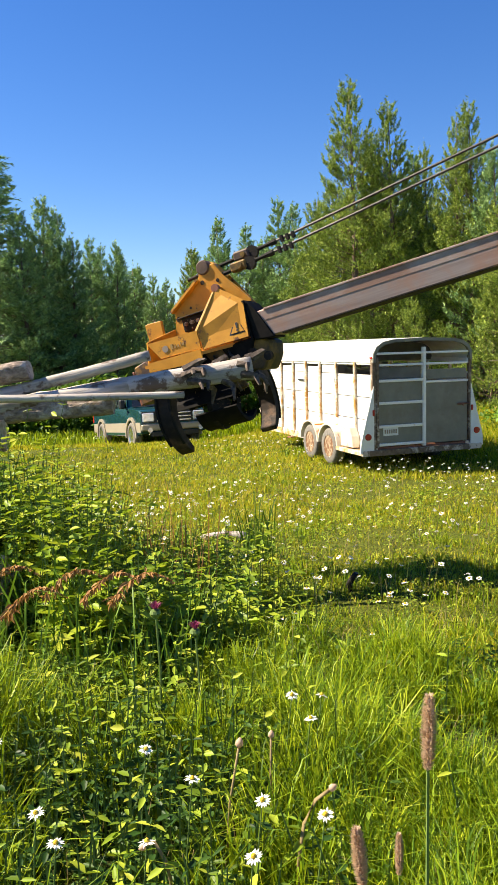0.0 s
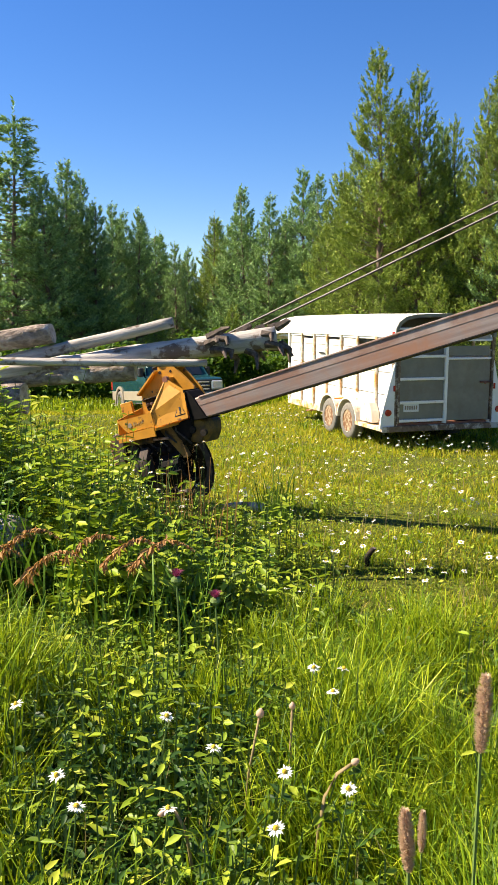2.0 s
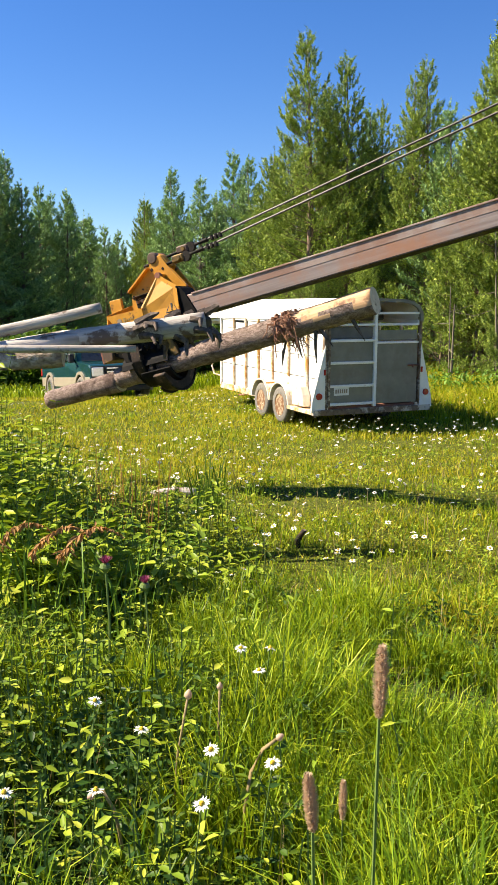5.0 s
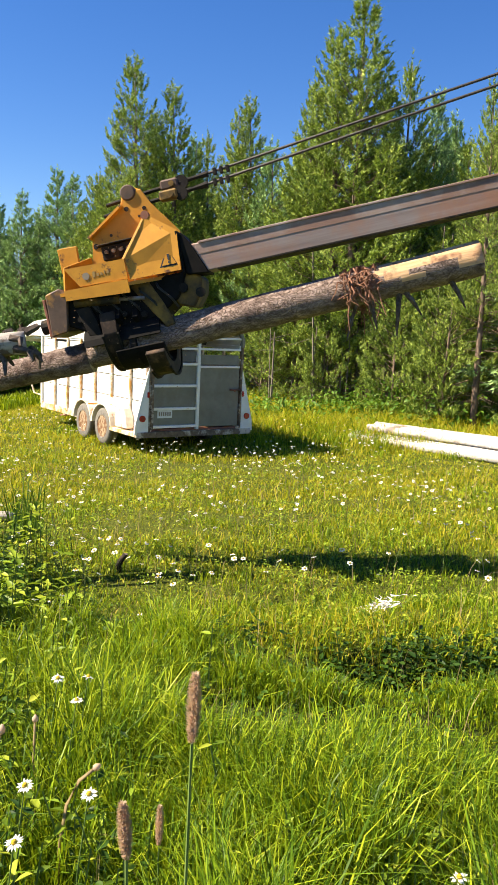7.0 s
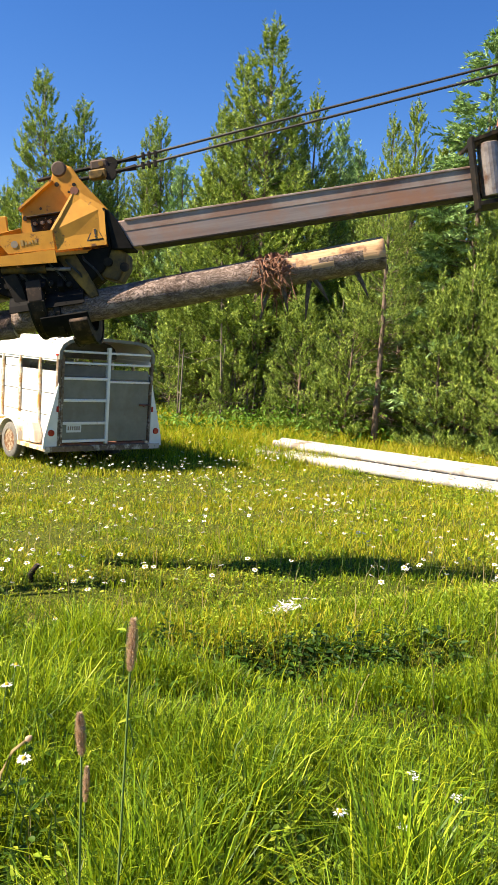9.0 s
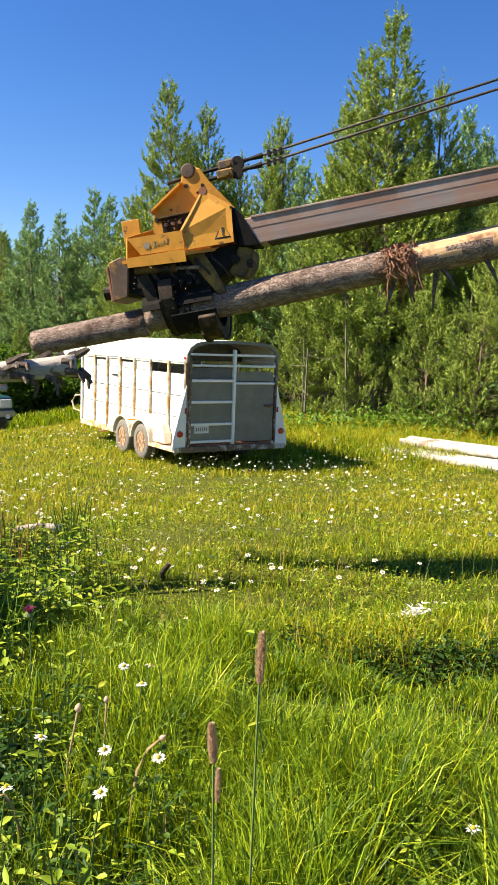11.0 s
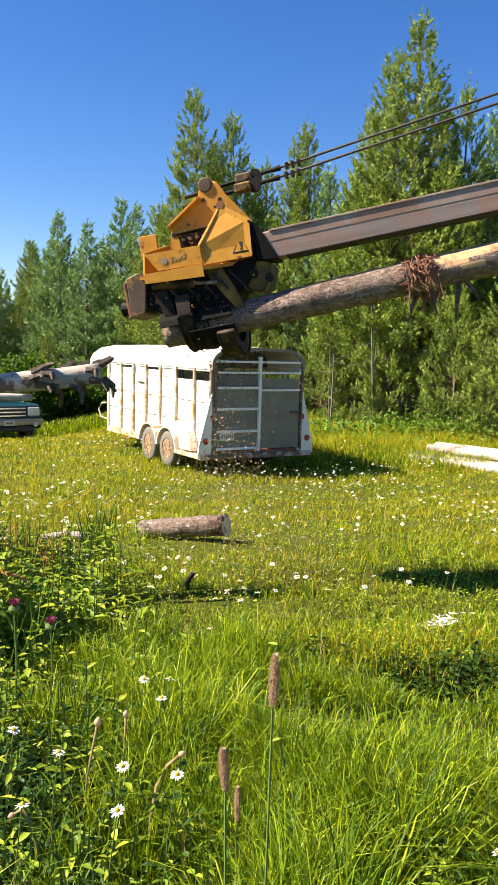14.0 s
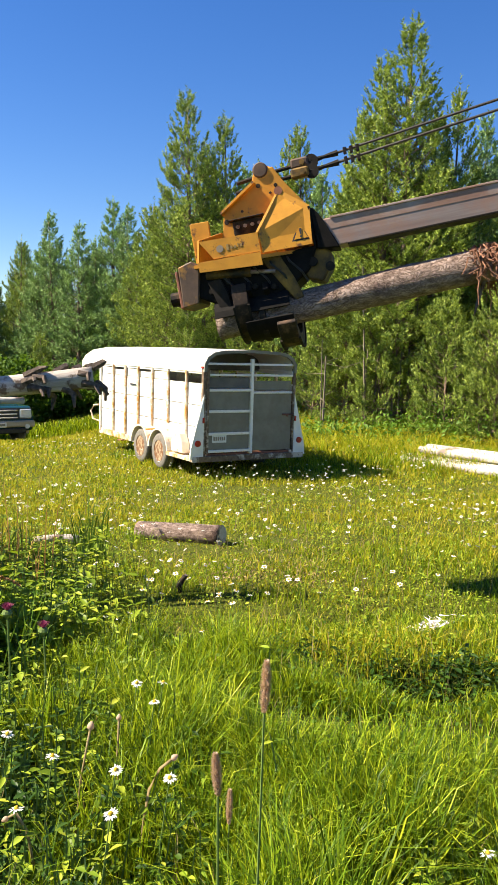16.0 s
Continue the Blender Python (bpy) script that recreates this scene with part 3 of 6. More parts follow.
# ---- pickup truck ----
def build_truck():
    # x runs to its right side, y towards its nose, the front axle at y = 0
    t = thing("pickup_truck", "teal and beige crew-cab pickup truck parked on the track", "truck", pose(-1.18, 23.67, -.51, 4.67, 0, 202.7))
    # profile along y (nose +), z
    wb = 3.4
    lower = [(.95, .42), (.97, .62), (.95, 1.00), (.80, 1.08), (-.25, 1.16), (-.35, 1.17), (-.75, 1.78), (-1.0, 1.86), (-2.2, 1.86), (-2.42, 1.76), (-2.52, 1.22), (-4.45, 1.22), (-4.5, 1.15), (-4.5, .55), (-4.4, .48)]
    def arch(yc):
        return [(yc + .46 * math.cos(a), .36 + .46 * math.sin(a)) for a in np.linspace(math.pi, 0, 11)]
    outline = lower + arch(-wb) + arch(0.0)
    bm = bmesh.new()
    prism(bm, outline, .0, 1.9, "x", bev=.03)
    for v in bm.verts:
        if v.co.z > 1.2:
            v.co.x = .95 + (v.co.x - .95) * (1 - .2 * (v.co.z - 1.2) / .66)
    body = part("body", bm, M_TEAL, t, "teal painted cab, hood and box")
    for x0, x1 in ((-.012, .004), (1.896, 1.912)):
        for y0, y1 in ((-4.4, -3.9), (-2.92, -.48), (.46, .9)):
            part("lower_trim", box_bm(x0, x1, y0, y1, .46, .74), M_BEIGE, body, "beige lower panel")
        for yc in (0, -wb):
            bm = bmesh.new()
            o = [(yc + .54 * math.cos(a), .36 + .54 * math.sin(a)) for a in np.linspace(-.1, math.pi + .1, 15)]
            i = [(yc + .46 * math.cos(a), .36 + .46 * math.sin(a)) for a in np.linspace(math.pi + .1, -.1, 15)]
            prism(bm, o + i, x0 - .03, x1 + .03, "x")
            part("wheel_flare", bm, M_BEIGE, body)
    tw = lambda z: .19 * (z - 1.2) / .66 + .005
    for side in (0, 1):
        for pts in ([(-.42, 1.22), (-.82, 1.74), (-1.42, 1.76), (-1.42, 1.22)], [(-1.50, 1.22), (-1.50, 1.76), (-2.15, 1.76), (-2.38, 1.22)]):
            bm = bmesh.new()
            prism(bm, pts, -.012, .006, "x")
            for v in bm.verts:
                k = tw(v.co.z)
                v.co.x = (v.co.x + k) if not side else (1.9 - v.co.x - k)
            part("side_window", bm, M_GLASSD, body)
    bm = bmesh.new()
    prism(bm, [(.16, -.36), (1.74, -.36), (1.62, -.76), (.28, -.76)], 0, .012, "z")
    for v in bm.verts:
        v.co.z += 1.19 if v.co.y > -.5 else 1.77
        v.co.y += .02
    part("windscreen", bm, M_GLASSD, body)
    part("running_board", box_bm(-.10, .02, -2.9, -.5, .36, .42), M_CHROME, t)
    part("front_bumper", box_bm(-.02, 1.92, .93, 1.08, .50, .68, bev=.03), M_BEIGE, t, "beige front bumper")
    part("bumper_valance", box_bm(.25, 1.65, .96, 1.095, .33, .47, bev=.02), M_BLACKP, t)
    part("front_mask", box_bm(.03, 1.87, .93, .965, .70, 1.03, bev=.01), M_BLACKP, t)
    g = part("grille", box_bm(.42, 1.48, .96, .985, .72, 1.02, bev=.015), M_BLACKP, t, "dark grille with chrome bars")
    for k in range(3):
        part("grille_bar", box_bm(.45, 1.45, .985, 1.01, .745 + k * .10, .785 + k * .10), M_CHROME, g)
    for x0 in (.04, 1.52):
        part("headlight", box_bm(x0, x0 + .34, .93, 1.0, .74, 1.0, bev=.03), M_LAMPGL, t)
        part("fog_lamp", lathe(bmesh.new(), [(1.075, .07), (1.10, .065)], 14, "y", (x0 + .17, 0, .52)), M_LAMPGL, t)
    pl = part("number_plate", box_bm(.8, 1.1, 1.08, 1.10, .50, .64), M_PLATE, t)
    part("print_bar", box_bm(.84, 1.06, 1.1, 1.104, .54, .60, bev=0), M_BLUEP, pl)
    for x in (-.16, 1.9):
        part("mirror", box_bm(x, x + .16, -.62, -.5, 1.16, 1.42, bev=.03), M_BLACKP, t)
    for x0 in (-.012, 1.82):
        part("tail_light", box_bm(x0, x0 + .09, -4.515, -4.38, .78, 1.14, bev=.01), M_RED, t)
    for z in (1.02,):
        for y in (-1.36, -2.3):
            part("door_handle", box_bm(-.025, .0, y - .09, y + .09, z, z + .035), M_CHROME, body)
    for y in (0.0, -wb):
        wheel(t, .09, y, .37, .39, .24, 5, rim=M_CHROME)
        wheel(t, 1.81, y, .37, .39, .24, 5, side=1, rim=M_CHROME)
    return t


build_truck()


# ---- delimbing machine: boom with its head, carriage, logs ----
PIVOT = Vector((9.66, 2.445, 5.348))
K = .75            # the machine's drawings below are at four thirds of its size


def boom_pose(az, el, run):
    """Head's pose: x runs up the boom to the machine, z is up across it, run metres from the pivot."""
    az, el = radians(az), radians(el)
    a = -Vector((math.sin(az) * math.cos(el), math.cos(az) * math.cos(el), math.sin(el)))
    y = Vector((0, 0, 1)).cross(a).normalized()
    z = a.cross(y)
    o = PIVOT - a * run
    return Matrix(((a.x, y.x, z.x, o.x), (a.y, y.y, z.y, o.y), (a.z, y.z, z.z, o.z), (0, 0, 0, 1)))


def quad_plate(bm, pts, th):
    """A plate over a 3D outline, with thickness."""
    pts = [Vector(p) for p in pts]
    n = (pts[1] - pts[0]).cross(pts[2] - pts[0]).normalized() * th
    a = [bm.verts.new(p) for p in pts]
    b = [bm.verts.new(p + n) for p in pts]
    bm.faces.new(a)
    bm.faces.new(b[::-1])
    for i in range(len(pts)):
        j = (i + 1) % len(pts)
        bm.faces.new((a[i], b[i], b[j], a[j]))
    return bm


def build_head():
    h = thing("delimber_head", "yellow delimbing head with greasy black knives on a steel boom", "machine")
    bm = bmesh.new()
    prism(bm, [(-1.02, -.34), (-1.0, -.02), (-.95, .22), (-.55, .47), (-.50, .60), (-.33, .60), (-.26, .44), (0, .08), (.02, -.34)], .10, .15, "y", bev=.008)
    gable = part("gable_plate", bm, M_YELLOW, h, "worn yellow gable plate with rust spots")
    bm = bmesh.new()
    prism(bm, [(-.98, -.34), (-.95, .14), (-.60, .38), (-.55, .50), (-.30, .50), (-.05, .06), (0, -.34)], .36, .40, "y", bev=.008)
    part("back_plate", bm, M_YELLOW, h)
    part("gable_edge", quad_plate(bmesh.new(), [(-.98, .02, .22), (-.98, .42, .20), (-.56, .42, .48), (-.56, .02, .48)], .025), M_YELLOW, h)
    part("valve_block", box_bm(-.86, -.52, .02, .11, -.06, .10, bev=.012), M_BLACKSTEEL, h, "black valve block in the opening")
    for k in range(4):
        part("hose_end", tube_bm([(-.80 + k * .08, .03, .03), (-.80 + k * .08, -.04, .02)], .02, 8), M_BRIGHT, h)
    part("valve_shade", box_bm(-.9, -.5, -.02, .11, .10, .115), M_BLACKSTEEL, h)
    part("right_panel", quad_plate(bmesh.new(), [(-.29, -.12, .29), (-.56, -.29, -.13), (-.547, -.29, -.345), (-.03, -.20, -.345), (0, -.17, .06)], .02), M_YELLOW, h)
    part("gusset_fin", quad_plate(bmesh.new(), [(-.29, -.12, .31), (-.58, -.305, -.12), (-.46, .10, -.06), (-.32, .10, .32)], .025), M_YELLOW, h)
    part("apex_cap", lathe(bmesh.new(), [(-.03, .045), (.03, .045)], 12, "y", (-.29, -.12, .28)), M_RUSTPL, h)
    logo = part("front_panel", quad_plate(bmesh.new(), [(-1.20, -.29, -.10), (-1.07, -.29, -.305), (-.56, -.29, -.325), (-.56, -.29, -.125)], .02), M_YELLOW, h, "yellow front panel with a faded maker's mark")
    part("mark_disc", lathe(bmesh.new(), [(-.004, .038), (.0, .038)], 18, "y", (-.985, -.312, -.215)), M_BLUEP, logo)
    for x, w, z0, z1 in ((-.915, .028, -.255, -.175), (-.87, .024, -.25, -.20), (-.83, .022, -.25, -.20), (-.79, .010, -.245, -.185), (-.765, .024, -.245, -.195)):
        part("print_bar", box_bm(x, x + w, -.315, -.311, z0 + .012, z1 - .008, bev=0), M_FADED, logo)
    part("tray_lip", quad_plate(bmesh.new(), [(-1.24, -.315, -.315), (-1.24, -.315, -.42), (-.56, -.315, -.47), (-.56, -.315, -.335)], .02), M_YELLOW, h)
    part("tray", quad_plate(bmesh.new(), [(-1.30, -.30, -.33), (-1.30, .40, -.33), (-.03, .40, -.36), (-.03, -.06, -.36), (-.56, -.30, -.36)], .035), M_YELLOW, h)
    part("tray_end", quad_plate(bmesh.new(), [(-1.24, -.29, -.31), (-1.20, -.28, -.08), (-1.0, .10, .02), (-1.02, .10, -.31)], .02), M_YELLOW, h)
    bm = bmesh.new()
    prism(bm, [(-1.33, -.33), (-1.31, .17), (-1.12, .16), (-1.13, -.05), (-1.20, -.33)], .02, .07, "y", bev=.006)
    part("end_fin", bm, M_YELLOW, h)
    part("end_fin_flange", box_bm(-1.335, -1.30, .02, .30, -.30, .165), M_YELLOW, h)
    # end skirt
    bm = bmesh.new()
    prism(bm, [(-1.52, -.74), (-1.50, -.30), (-1.34, -.26), (-1.26, -.34), (-1.34, -.72)], -.20, .36, "y", bev=.012)
    sk = part("end_skirt", bm, M_SKIRT, h, "grimy yellow end skirt")
    part("skirt_edge", box_bm(-1.545, -1.515, -.19, .35, -.74, -.34, bev=.006), M_RUSTPL, sk)
    part("saw_motor", tube_bm([(-1.70, .1, -.60), (-1.50, .1, -.60)], .08, 12), M_BLACKSTEEL, h)
    # dark underbody
    bm = bmesh.new()
    prism(bm, [(-1.32, -.36), (-1.34, -.66), (-1.08, -.80), (-.62, -.82), (-.32, -.74), (-.10, -.60), (.02, -.36)], -.16, .42, "y", bev=.02)
    part("underbody", bm, M_GREASE, h, "greasy black underbody")
    bm = bmesh.new()
    prism(bm, [(-.62, -.36), (-.30, -.88), (-.20, -.86), (-.28, -.62), (-.40, -.36)], -.17, -.10, "y", bev=.01)
    part("front_strut", bm, M_DULLYEL, h)
    bm = bmesh.new()
    prism(bm, [(-.22, -.36), (-.14, -.68), (.02, -.74), (.13, -.60), (.16, -.45), (.08, -.38)], -.12, .34, "y", bev=.02)
    part("knuckle", bm, M_DULLYEL, h, "grimy yellow arm knuckle")
    for x, z in ((-.05, -.52), (.12, -.60)):
        part("pin", lathe(bmesh.new(), [(-.16, .05), (-.11, .05)], 12, "y", (x, 0, z)), M_BLACKSTEEL, h)
    bm = bmesh.new()
    arc = np.linspace(radians(12), radians(168), 12)
    prism(bm, [(.02 + .285 * math.cos(a), -.98 + .285 * math.sin(a)) for a in arc] + [(.02 + .255 * math.cos(a), -.98 + .255 * math.sin(a)) for a in arc[::-1]], -1.18, -.36, "x")
    part("feed_hood", bm, M_GREASE, h)
    # hydraulic gear under the tray
    part("hydraulic_cylinder", tube_bm([(-1.20, -.19, -.44), (-.72, -.19, -.50)], .05, 12), M_DULLYEL, h)
    part("cylinder_rod", tube_bm([(-.72, -.19, -.50), (-.46, -.18, -.54)], .022, 10), M_BRIGHT, h)
    for k, (x, z) in enumerate(((-1.18, -.62), (-.98, -.55), (-.70, -.66), (-.50, -.70))):
        part("bolt_head", lathe(bmesh.new(), [(-.20, .03), (-.165, .036)], 8, "y", (x, 0, z)), M_BLACKSTEEL, h)
    for k in range(5):
        x = -1.1 + k * .19
        part("hose", tube_bm([(x, -.10, -.36), (x + .05, -.20, -.47), (x + .16, -.19, -.60), (x + .20, -.12, -.70)], .014, 6), M_BLACKP, h)
    bm = bmesh.new()
    prism(bm, [(-1.20, -.52), (-1.12, -.80), (-.98, -.86), (-1.00, -.66), (-1.06, -.50)], -.21, -.17, "y", bev=.006)
    part("skid_plate", bm, M_BLACKSTEEL, h)
    part("guide_ring", lathe(bmesh.new(), [(-.70, .20), (-.70, .27), (-.64, .27), (-.64, .20)], 24, "x", (0, .02, -.98)), M_BLACKSTEEL, h)
    for x0, x1, r in ((-.80, -.74, .40), (-.62, -.56, .36)):
        bm = bmesh.new()
        arc = np.linspace(radians(-60), radians(150), 16)
        prism(bm, [(.06 + r * math.cos(a), -.88 - r * .0 + r * math.sin(a) * .92) for a in arc] + [(.06 + (r - .13) * math.cos(a), -.90 + (r - .13) * math.sin(a)) for a in arc[::-1]], x0, x1, "x", bev=.006)
        part("guard_ring", bm, M_GREASE, h, "black steel guard ring round the log")
    bm = bmesh.new()
    arc = np.linspace(radians(198), radians(318), 12)
    prism(bm, [(.04 + .33 * math.cos(a), -.93 + .30 * math.sin(a)) for a in arc] + [(.04 + .29 * math.cos(a), -.93 + .26 * math.sin(a)) for a in arc[::-1]], -.86, -.34, "x", bev=.006)
    part("guard_pan", bm, M_GREASE, h, "black curved guard pan under the log")
    # collar, boom, flanges
    bm = bmesh.new()
    prism(bm, [(0.0, .03), (.04, .03), (.11, -.08), (.26, -.43), (.02, -.40)], -.175, .175, "y", bev=.012)
    part("collar", bm, M_GREASE, h, "black collar clamping the boom")
    part("collar_plate", box_bm(-.012, .012, -.19, .19, -.38, .05, bev=.004), M_GREASE, h)
    boom = part("boom", box_bm(.1, 15.6, -.15, .15, -.405, -.105, bev=.012), M_BOOM, h, "long scuffed rectangular steel boom")
    part("boom_flange", box_bm(.20, 15.6, -.165, .165, -.118, -.095, bev=.004), M_BOOMRUST, boom)
    part("boom_upper_band", box_bm(.16, 15.6, -.1535, .1535, -.225, -.119, bev=.002), M_BOOMRUST, boom, "rust-brown upper band of the boom")
    # bottom flange blackened to put the boom's underside shade into its colour
    part("boom_flange", box_bm(.34, 15.6, -.158, .158, -.415, -.395, bev=.004), M_BLACKSTEEL, boom)
    # cable anchor on top
    bm = bmesh.new()
    prism(bm, [(-.62, .44), (-.56, .60), (-.46, .68), (-.36, .62), (-.26, .44)], .18, .32, "y", bev=.012)
    part("anchor_lug", bm, M_YELLOW, h)
    part("anchor_pin", lathe(bmesh.new(), [(.08, .07), (.10, .085), (.36, .085), (.38, .07)], 16, "y", (-.47, 0, .59)), M_SKIRT, h, "rusty anchor pin")
    for y, z, lab in ((.14, .47, 0), (.32, .615, 0)):
        part("tension_rod", tube_bm([(-.78, y, z - .06), (-.30, y, z - .02), (.02, y, z)], .022, 8), M_BLACKSTEEL, h)
        part("clevis", box_bm(-.15, .05, y - .05, y + .05, z - .05, z + .06, bev=.02), M_SKIRT if y > .2 else M_DULLYEL, h)
        part("shackle", lathe(bmesh.new(), [(y - .03, .055), (y - .03, .075), (y + .03, .075), (y + .03, .055)], 14, "y", (.08, 0, z)), M_BLACKSTEEL, h)
        part("clevis_bolt", lathe(bmesh.new(), [(y - .08, .03), (y + .08, .03)], 8, "y", (-.02, 0, z)), M_DULLYEL, h)
        part("turnbuckle", tube_bm([(.04, y, z), (.22, y, z + .015), (.38, y, z + .025)], [.035, .02, .035], 8), M_BLACKSTEEL, h)
        part("cable", tube_bm([(.3, y, z + .02), (3.0, y, z + .275), (12.0, y, z + 1.12)], .015, 6), M_CABLE, h, "taut steel cable")
        for k in range(3):
            part("cable_clip", box_bm(.44 + k * .07, .475 + k * .07, y - .03, y + .03, z - .005, z + .065, bev=.004), M_BLACKSTEEL, h)
    # warning triangle and rust spot on the right panel's plane
    n = Vector((-.03, -.20, -.345)) - Vector((-.547, -.29, -.345))
    u = n.normalized()
    w = (Vector((-.29, -.12, .29)) - Vector((-.30, -.245, -.345))).normalized()
    c = Vector((-.128, -.195, -.21))
    off = u.cross(w).normalized() * .012
    if off.y > 0:
        off = -off

    def on_panel(pts, lift):
        return [c + u * p[0] + w * p[1] + off * lift for p in pts]
    tri = part("warning_sign", quad_plate(bmesh.new(), on_panel([(-.10, -.08), (.10, -.08), (0, .12)], 1.0), .003), M_SIGN, h, "triangular warning sticker")
    part("sign_field", quad_plate(bmesh.new(), on_panel([(-.075, -.065), (.075, -.065), (0, .088)], 1.5), .003), M_YELLOW, tri)
    part("sign_mark", quad_plate(bmesh.new(), on_panel([(-.008, -.02), (.008, -.02), (.014, .045), (-.014, .045)], 2.0), .003), M_SIGN, tri)
    part("sign_dot", quad_plate(bmesh.new(), on_panel([(-.01, -.05), (.01, -.05), (.01, -.032), (-.01, -.032)], 2.0), .003), M_SIGN, tri)
    for (x, z), r in (((-.22, -.02), .024),):
        part("rust_spot", quad_plate(bmesh.new(), on_panel([(x + r * math.cos(k), z + r * math.sin(k)) for k in np.linspace(0, 5.5, 8)], 1.0), .002), M_RUSTPL, h)
    for x, z, r in ((-.52, .43, .026), (-.33, .40, .022), (-.40, .33, .015), (-.93, .12, .03), (-.74, .20, .016)):
        part("rust_spot", lathe(bmesh.new(), [(.094, r * .9), (.099, r)], 11, "y", (x, 0, z)), M_KNIFE, h, "dark rust spot")
    return h


def knife(parent, x0, x1, flip, R, label):
    """A sickle-shaped knife arm hung from a pin that runs along the head; flip +1 bows to the near side."""
    bm = bmesh.new()
    out, inn = [], []
    for k in range(15):
        s = k / 14
        a = math.pi * (.5 + 1.02 * s)
        wd = .16 * (1 - .6 * s * s) * (1 if s > .08 else .7)
        for lst, r in ((out, R + wd * .5), (inn, R - wd * .5)):
            lst.append((flip * r * math.cos(a), -R + r * math.sin(a)))
    prism(bm, out + inn[::-1], x0, x1, "x", bev=.008)
    arm = part("knife_arm", bm, M_KNIFE, parent, label)
    for x in (x0, x1):
        bm = bmesh.new()
        o2 = [(p[0] * 1.06, p[1] * 1.02) for p in out[2:13]]
        prism(bm, o2 + out[2:13][::-1], x - .012, x + .012, "x")
        part("knife_rim", bm, M_BLACKSTEEL, arm)
    return arm


def log_mesh(name, x0, x1, r0, r1, mat_list, peel=None, seed=0, rough=.05, z0=-1.02, z1=-.85, bow=.0, n=20, step=.08):
    """A log along x, bare on its upper side between peel's ends."""
    rng = random.Random(seed)
    segs = max(6, int((x1 - x0) / step))
    V, T, MI = [], [], []
    for i in range(segs + 1):
        s = i / segs
        x = x0 + (x1 - x0) * s
        zc = z0 + (z1 - z0) * (x + 2.65) / 5.57 + bow * math.sin(s * math.pi)
        r = r0 + (r1 - r0) * s
        bare = peel and peel[0] < x < peel[1]
        for k in range(n):
            a = 2 * math.pi * k / n
            q = noise.noise(Vector((x * 1.6, math.cos(a) * 1.4, math.sin(a) * 1.4 + seed)))
            q2 = noise.noise(Vector((x * 7, math.cos(a) * 4, math.sin(a) * 4 + seed)))
            rr = r * (1 + rough * q + rough * .9 * q2 * (0.3 if bare else 1)) - (.014 if bare else 0)
            V.append((x, rr * math.cos(a), zc + rr * math.sin(a)))
    for i in range(segs):
        xm = x0 + (x1 - x0) * (i + .5) / segs
        for k in range(n):
            a, b = i * n + k, i * n + (k + 1) % n
            ang = 2 * math.pi * (k + .5) / n
            edge = noise.noise(Vector((xm * 3, math.cos(ang) * 2, math.sin(ang) * 2 + seed + 7))) * .18
            # underside keeps darker bark, standing in for the shade below
            bare = peel and peel[0] + edge < xm < peel[1] and math.sin(ang) + 4 * edge > .05
            T += [(a, a + n, b + n), (a, b + n, b)]
            MI += [1 if bare else 0] * 2
    for base, sgn in ((0, 1), (segs * n, -1)):
        zc = sum(V[base + k][2] for k in range(n)) / n
        V.append((V[base][0] - sgn * .004, 0, zc))
        ci = len(V) - 1
        for k in range(n):
            a, b = base + k, base + (k + 1) % n
            T.append((ci, a, b) if sgn > 0 else (ci, b, a))
            MI.append(2)
    me = tri_mesh(name, V, T, mat_list, False, MI)
    me.polygons.foreach_set("use_smooth", np.array([m < 2 for m in MI]))
    return me


def to_size(ob, k=K):
    """Bring a thing drawn at four thirds of its size down to its true size."""
    done = set()
    for o in [ob] + list(ob.children_recursive):
        if o.data and o.data.name not in done:
            o.data.transform(Matrix.Scale(k, 4))
            done.add(o.data.name)
        if o is not ob:
            o.location = o.location * k
    return ob


HEAD = build_head()
KNIFE_L = knife(HEAD, -.95, -.79, 1, .43, "black sickle-shaped knife arm")
KNIFE_R = knife(HEAD, -.50, -.30, -1, .43, "broad black sickle-shaped knife arm")

LOG = tagged(new("felled_log", log_mesh("felled_log", -1.20, 2.95, .165, .19, [M_LOGBARK, M_FRESH, M_ENDGRAIN], (1.85, 3.1), 3)), "pine log with flaky bark, peeled bare towards its butt", "log")
rng = random.Random(5)
bm = bmesh.new()
for k in range(190):
    x, a = 1.74 + rng.gauss(0, .085), rng.uniform(-1.3, 3.6)
    z = -1.02 + .17 * (x + 2.65) / 5.57
    p = Vector((x, .185 * math.cos(a), z + .185 * math.sin(a)))
    d = Vector((rng.gauss(0, .05), .03 * math.cos(a) - .04, rng.uniform(.0, .05)))
    ln = rng.uniform(.05, .20) if k % 9 else rng.uniform(.22, .40)
    w = rng.uniform(.006, .015)
    tube(bm, [p, p + d * .7, p + d + Vector((rng.gauss(0, .05), rng.gauss(0, .03), -ln * .6)), p + d + Vector((rng.gauss(0, .07), rng.gauss(0, .04), -ln))], [w, w * .9, w * .6, .004], 4)
tagged(part("torn_bark", bm, M_INNER, LOG, "shredded reddish inner bark hanging down"), kind="stuff")

for x, ln, sway in ((1.66, .34, -.16), (1.80, .30, .02), (2.10, .42, -.10), (2.16, .26, .12), (2.62, .30, .10)):
    z = -1.02 + .17 * (x + 2.65) / 5.57 - .15
    part("bark_strip", tube_bm([(x, -.05, z), (x + sway * .5, -.06, z - ln * .45), (x + sway, -.04, z - ln)], [.03, .024, .006], 5), M_ROOT, LOG, "dark strip of bark hanging below the log")

